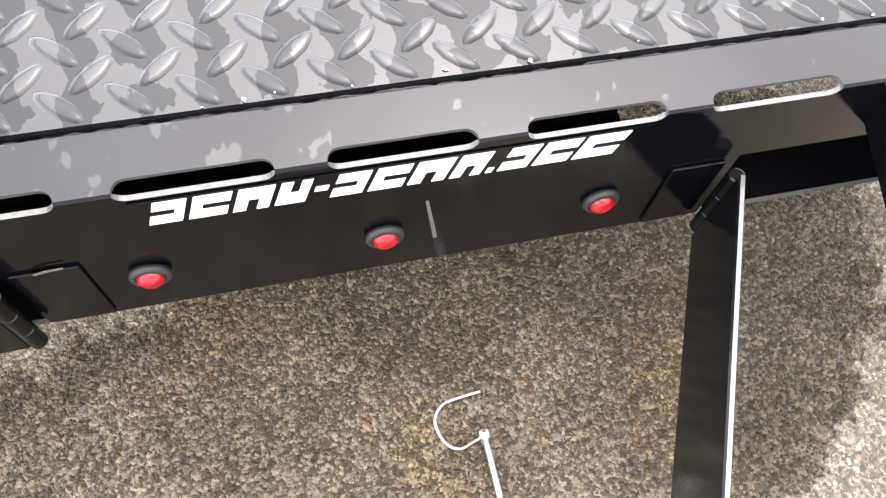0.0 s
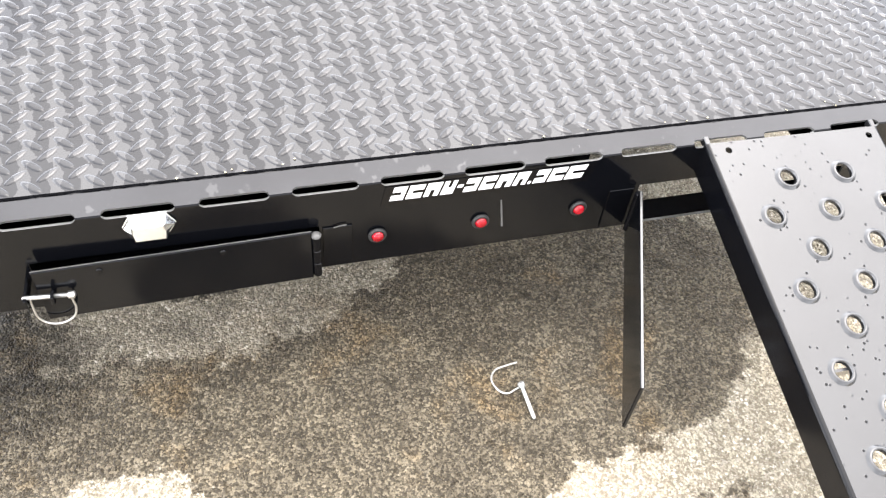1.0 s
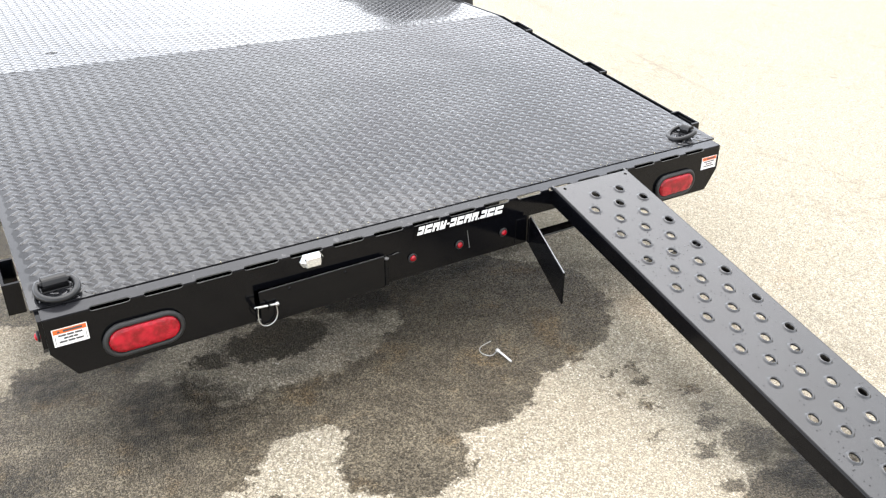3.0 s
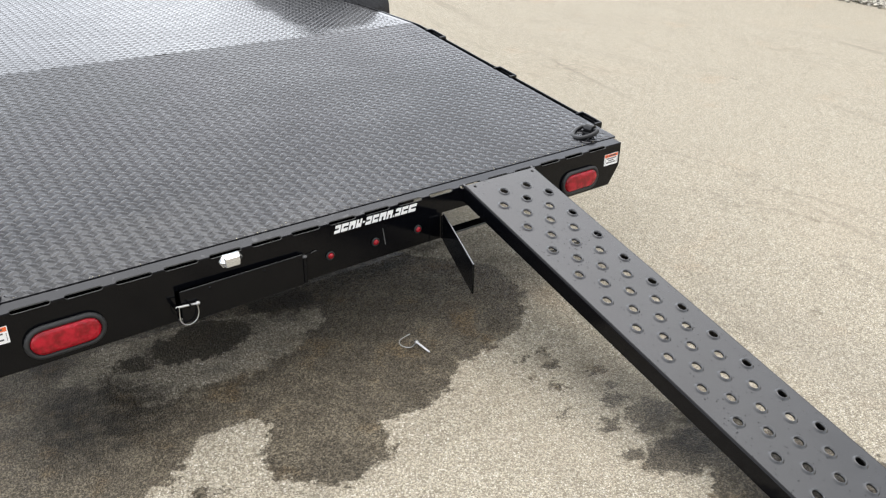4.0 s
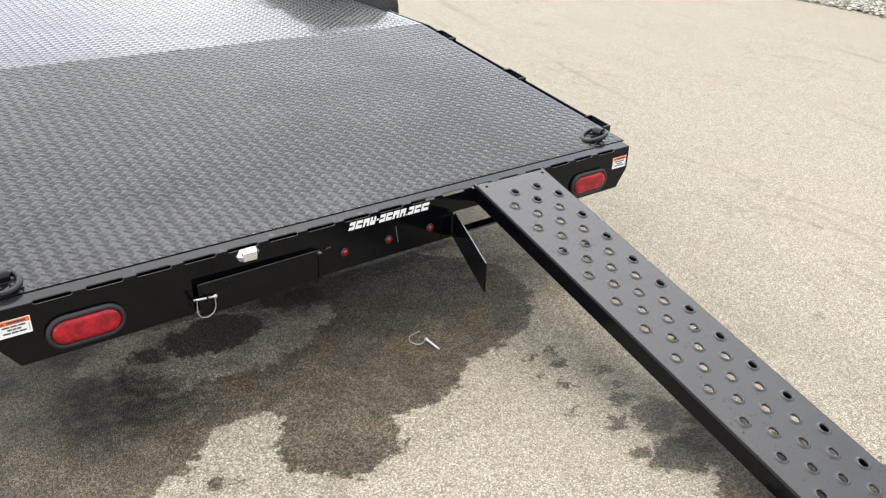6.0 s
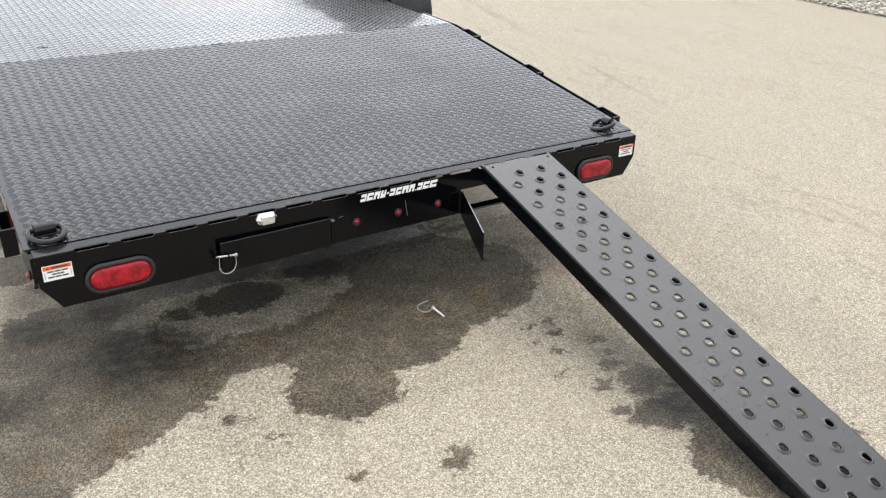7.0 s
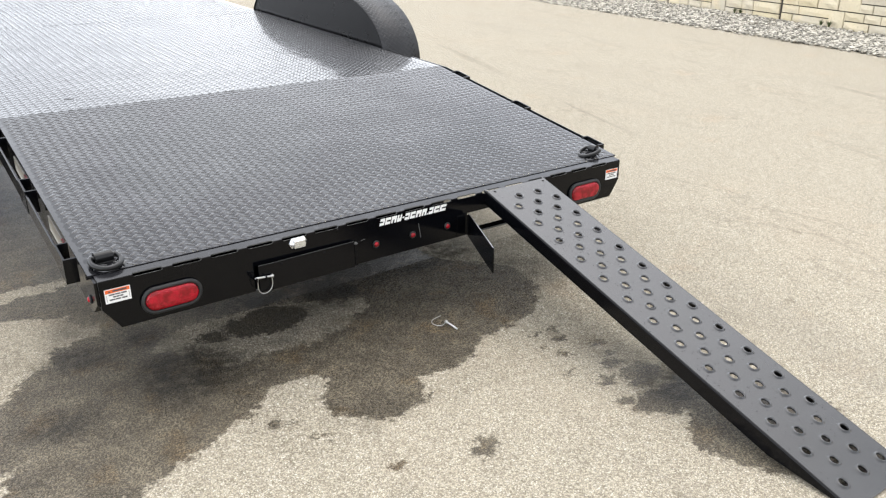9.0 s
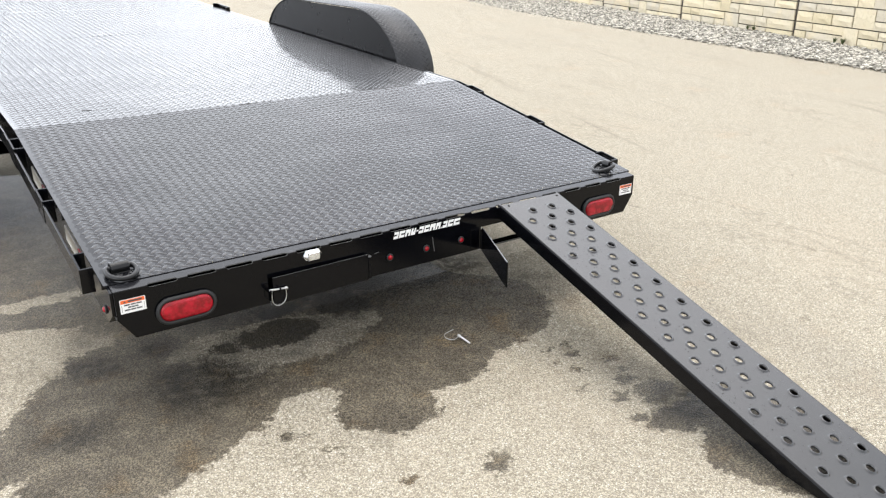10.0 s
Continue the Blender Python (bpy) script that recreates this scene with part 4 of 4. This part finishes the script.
# ---- snap pins ----
def smooth_way(points, steps=6):
    """A rounded line through points."""
    pts = [Vector(p) for p in points]
    pts = [pts[0]] + pts + [pts[-1]]
    out = []
    for a, b, c, d in zip(pts, pts[1:], pts[2:], pts[3:]):
        for k in range(steps):
            t = k / steps
            out.append(0.5 * (2 * b + (c - a) * t + (2 * a - 5 * b + 4 * c - d) * t * t + (3 * b - a - 3 * c + d) * t ** 3))
    return out + [pts[-1]]


def snap_pin(m, label, shank_turn, way):
    pin = thing("snap_pin", m, label, "locking pin", "snap pins")
    profile = [(0.002, -0.06), (0.0034, -0.057), (0.0034, 0.0), (0.006, 0.001), (0.006, 0.009), (0.003, 0.011)]
    part("shank", lathe(bmesh.new(), profile, pose(0, 0, 0, 0, 0, shank_turn) @ pose(0, 0, 0, -90), 14), STEEL, pin, "zinc-plated steel shank", smooth=True)
    part("spring_loop", sweep(bmesh.new(), smooth_way(way), 0.0017, 8), STEEL, pin, "bent spring wire loop", smooth=True)
    return pin


snap_pin(pose(0.085, -0.085, 0.007, 2, 0, 1), "zinc-plated snap pin lying open on wet asphalt", 0,
         [(0, 0.004, 0), (-0.012, 0.001, -0.002), (-0.026, -0.003, -0.003), (-0.038, 0.003, -0.003), (-0.045, 0.018, -0.003), (-0.045, 0.032, -0.002), (-0.034, 0.044, 0), (-0.015, 0.047, 0.002), (0.006, 0.048, 0.004)])
hung = snap_pin(pose(-0.551, -0.03, 0.339, 90, 5, 0), "zinc-plated snap pin hanging from the ramp door", -90,
         [(0.003, 0, 0), (0.005, -0.012, 0), (0.007, -0.03, 0), (0.001, -0.05, 0), (-0.016, -0.062, 0), (-0.034, -0.06, 0), (-0.046, -0.046, 0), (-0.049, -0.025, 0), (-0.05, -0.003, 0)])
hung.scale = (0.86, 0.86, 0.86)


# ---- gravel strip and block wall ----
def along_wall(s, out, z=0.0):
    """A place s metres along the wall's foot and out metres in front of it."""
    way = Vector((0.313, 0.95, 0)).normalized()
    side = Vector((-way.y, way.x, 0))
    return Vector((8.8, 1.5, z)) + way * s + side * out


WALL_HIGH, WALL_FROM, WALL_TO = 1.105, -6.0, 26.0
wall_turn = math.degrees(math.atan2(0.95, 0.313))
wall_m = Matrix.Translation(along_wall(0, 0)) @ pose(0, 0, 0, 0, 0, wall_turn)
wall = new("retaining_wall", bpy.data.meshes.new("retaining_wall"))
bm = boxed((WALL_FROM, -0.5, -0.1), (WALL_TO, -0.012, WALL_HIGH))
bm.to_mesh(wall.data)
bm.free()
finish(wall.data, MORTAR, False)
wall.matrix_world = wall_m
tagged(wall, "tan split-face block retaining wall with panel joints", "wall", kind="structure")


def block_mesh(w, h, seed):
    r = random.Random(seed)
    bm = bmesh.new()
    nx = 3
    front = [[bm.verts.new((w * i / nx, 0.016 + (r.uniform(0.0, 0.018) if 0 < i < nx and 0 < j < 2 else -0.006), h * j / 2)) for i in range(nx + 1)] for j in range(3)]
    back = [[bm.verts.new((w * i, -0.012, h * j)) for i in range(2)] for j in range(2)]
    for j in range(2):
        for i in range(nx):
            bm.faces.new((front[j][i], front[j][i + 1], front[j + 1][i + 1], front[j + 1][i]))
    bm.faces.new([back[0][0], back[0][1]] + [front[0][i] for i in range(nx, -1, -1)])
    bm.faces.new([back[1][0], back[1][1]] + [front[2][i] for i in range(nx, -1, -1)])
    bm.faces.new((back[0][0], back[1][0], front[2][0], front[1][0], front[0][0]))
    bm.faces.new((back[0][1], back[1][1], front[2][nx], front[1][nx], front[0][nx]))
    bmesh.ops.recalc_face_normals(bm, faces=bm.faces[:])
    me = bpy.data.meshes.new("block")
    bm.to_mesh(me)
    bm.free()
    return finish(me, BLOCK, False)


BLOCK_WIDTHS = (0.28, 0.38, 0.48, 0.6, 0.72)
BLOCK_SIZES = [(w, h) for h in (0.12, 0.155, 0.275) for w in BLOCK_WIDTHS]
BLOCK_MESHES = {size: [block_mesh(size[0] - 0.016, size[1] - 0.016, k + 10 * i) for k in range(3)] for i, size in enumerate(BLOCK_SIZES)}
rng = random.Random(12)
PANEL = 3.0


def lay(s, end, z, h):
    """One run of blocks from s to end on one bed."""
    while s < end - 0.01:
        w = rng.choice(BLOCK_WIDTHS)
        fill = (end - s) / w if end - s < w + 0.2 else 1.0
        ob = new("block", rng.choice(BLOCK_MESHES[(w, h)]))
        ob.parent = wall
        ob.location = (s, rng.uniform(-0.004, 0.006), z)
        ob.scale = (fill, 1, 1)
        s += w * fill


for n in range(-1, 6):
    s0 = 3.48 - PANEL + n * PANEL
    for band in range(4):
        s, end = s0 + 0.026, s0 + PANEL - 0.026
        z = band * 0.275
        while s < end - 0.01:
            run = rng.uniform(0.8, 1.8)
            run = end - s if end - s < run + 0.5 else run
            low = rng.choice((0.12, 0.155))
            lay(s, s + run, z, low)
            lay(s, s + run, z + low, round(0.275 - low, 3))
            s += run
            if end - s > 0.8:
                w = rng.choice((0.28, 0.38))
                lay(s, s + w, z, 0.275)
                s += w

# bank of crushed stone at the wall's foot
def bank_width(s):
    return 1.2 + 0.1 * min(max(s, 0.0), 9.0)


bm = bmesh.new()
rows = []
rng = random.Random(3)
for s in np.arange(WALL_FROM, WALL_TO + 0.1, 0.5):
    rows.append([bm.verts.new(along_wall(s, o * bank_width(s) + (rng.uniform(-0.05, 0.05) if o == 1 else 0), z)) for o, z in ((0.0, 0.03), (0.5, 0.02), (1.0, -0.01))])
for one, two in zip(rows, rows[1:]):
    for k in range(2):
        bm.faces.new((one[k], one[k + 1], two[k + 1], two[k]))
me = bpy.data.meshes.new("stone_bank")
bm.to_mesh(me)
bm.free()
tagged(new("stone_bank", finish(me, PEBBLE, True)), "bed of grey crushed stone along the wall", "gravel", kind="structure")


def scatter(count, seed, spot, sizes, flat):
    """Many small angular stones as one mesh."""
    r = np.random.RandomState(seed)
    base = np.array([(1, 0, 0), (-1, 0, 0), (0, 1, 0), (0, -1, 0), (0, 0, 1), (0, 0, -1), (0.6, 0.6, 0.55), (-0.6, 0.5, 0.6), (0.5, -0.65, 0.6), (-0.6, -0.55, 0.55)], float)
    tri = [(4, 6, 7), (4, 7, 9), (4, 9, 8), (4, 8, 6), (6, 0, 2), (6, 2, 7), (7, 2, 1), (7, 1, 9), (9, 1, 3), (9, 3, 8), (8, 3, 0), (8, 0, 6), (0, 5, 2), (2, 5, 1), (1, 5, 3), (3, 5, 0)]
    verts, faces = [], []
    for _ in range(count):
        c = spot(r)
        size = r.uniform(*sizes)
        shape = base * r.uniform(0.7, 1.25, (10, 1)) * size * np.array([1.0, r.uniform(0.55, 0.95), flat * r.uniform(0.7, 1.2)])
        a = r.uniform(0, math.tau)
        ca, sa = math.cos(a), math.sin(a)
        at = len(verts)
        for x, y, z in shape:
            verts.append((c[0] + ca * x - sa * y, c[1] + sa * x + ca * y, c[2] + z))
        faces += [(at + i, at + j, at + k) for i, j, k in tri]
    return verts, faces


def bank_spot(r):
    s = r.uniform(-2, 18)
    o = r.uniform(0.02, 1.0) * bank_width(s)
    p = along_wall(s, o + r.uniform(-0.04, 0.08))
    return (p.x, p.y, 0.03 - 0.025 * max(0.0, o - 0.5) + r.uniform(-0.01, 0.02))


tagged(raw("crushed_stone", *scatter(38000, 5, bank_spot, (0.012, 0.036), 0.55), PEBBLE, smooth=False), "grey and white crushed stone along the wall foot", "gravel", kind="stuff")


def chips(count, seed):
    """Flat faceted stones bedded in the asphalt, closest together where the walk begins."""
    r = np.random.RandomState(seed)
    near = np.arange(count) < count * 0.34
    x = np.where(near, r.uniform(-0.75, 0.95, count), r.uniform(-1.75, 1.6, count))
    y = np.where(near, r.uniform(-0.5, 0.45, count), r.uniform(-1.7, 0.9, count))
    size = np.where(near, r.uniform(0.002, 0.0055, count), r.uniform(0.0013, 0.003, count))
    turn = r.uniform(0, math.tau, count)
    slim = r.uniform(0.5, 1.0, count)
    verts = np.zeros((count, 6, 3))
    for k in range(5):
        a = k * math.tau / 5 + r.uniform(-0.35, 0.35, count)
        q = size * r.uniform(0.75, 1.2, count)
        u, v = q * np.cos(a), q * np.sin(a) * slim
        verts[:, k] = np.stack([x + u * np.cos(turn) - v * np.sin(turn), y + u * np.sin(turn) + v * np.cos(turn), np.full(count, -0.0004)], 1)
    verts[:, 5] = np.stack([x + r.uniform(-0.4, 0.4, count) * size * slim, y + r.uniform(-0.4, 0.4, count) * size * slim, size * r.uniform(0.2, 0.55, count)], 1)
    fan = np.array([(k, (k + 1) % 5, 5) for k in range(5)])
    faces = (np.arange(count)[:, None, None] * 6 + fan[None]).reshape(-1, 3)
    return verts.reshape(-1, 3).tolist(), faces.tolist()


tagged(raw("asphalt_stones", *chips(330000, 8), CHIPS, smooth=False), "small stones standing proud of worn asphalt", "gravel", kind="stuff")


# weeds at the wall foot
def weed_tuft(s, seed):
    r = random.Random(seed)
    root = along_wall(s, 0.08, 0.04)
    verts, faces = [], []
    for _ in range(26):
        a, lean, tall = r.uniform(0, math.tau), r.uniform(0.01, 0.05), r.uniform(0.04, 0.1)
        way, side = Vector((math.cos(a), math.sin(a), 0)), Vector((-math.sin(a), math.cos(a), 0)) * r.uniform(0.004, 0.009)
        at = len(verts)
        verts += [root - side, root + side, root + way * lean * 0.5 + Vector((0, 0, tall * 0.65)) + side, root + way * lean * 0.5 + Vector((0, 0, tall * 0.65)) - side, root + way * lean + Vector((0, 0, tall))]
        faces += [(at, at + 1, at + 2, at + 3), (at + 3, at + 2, at + 4)]
    tagged(raw("weed_tuft", verts, faces, WEED), "small green weed tuft at the wall foot", "weed", "weeds at the wall")


for k, s in enumerate((2.4, 2.55, 4.3, 4.45, 8.2)):
    weed_tuft(s, k)


# pale specks along the rear weld
def speck_spot(r):
    x, y = r.uniform(-1.0, 1.0), 0.04 + abs(r.normal(0, 0.004))
    return (x, y, deck_z(y) + 0.0008)


tagged(raw("deck_grit", *scatter(46, 21, speck_spot, (0.0006, 0.0022), 0.6), SPECK, smooth=False), "pale yellow specks along the rear weld", "grit", kind="stuff")
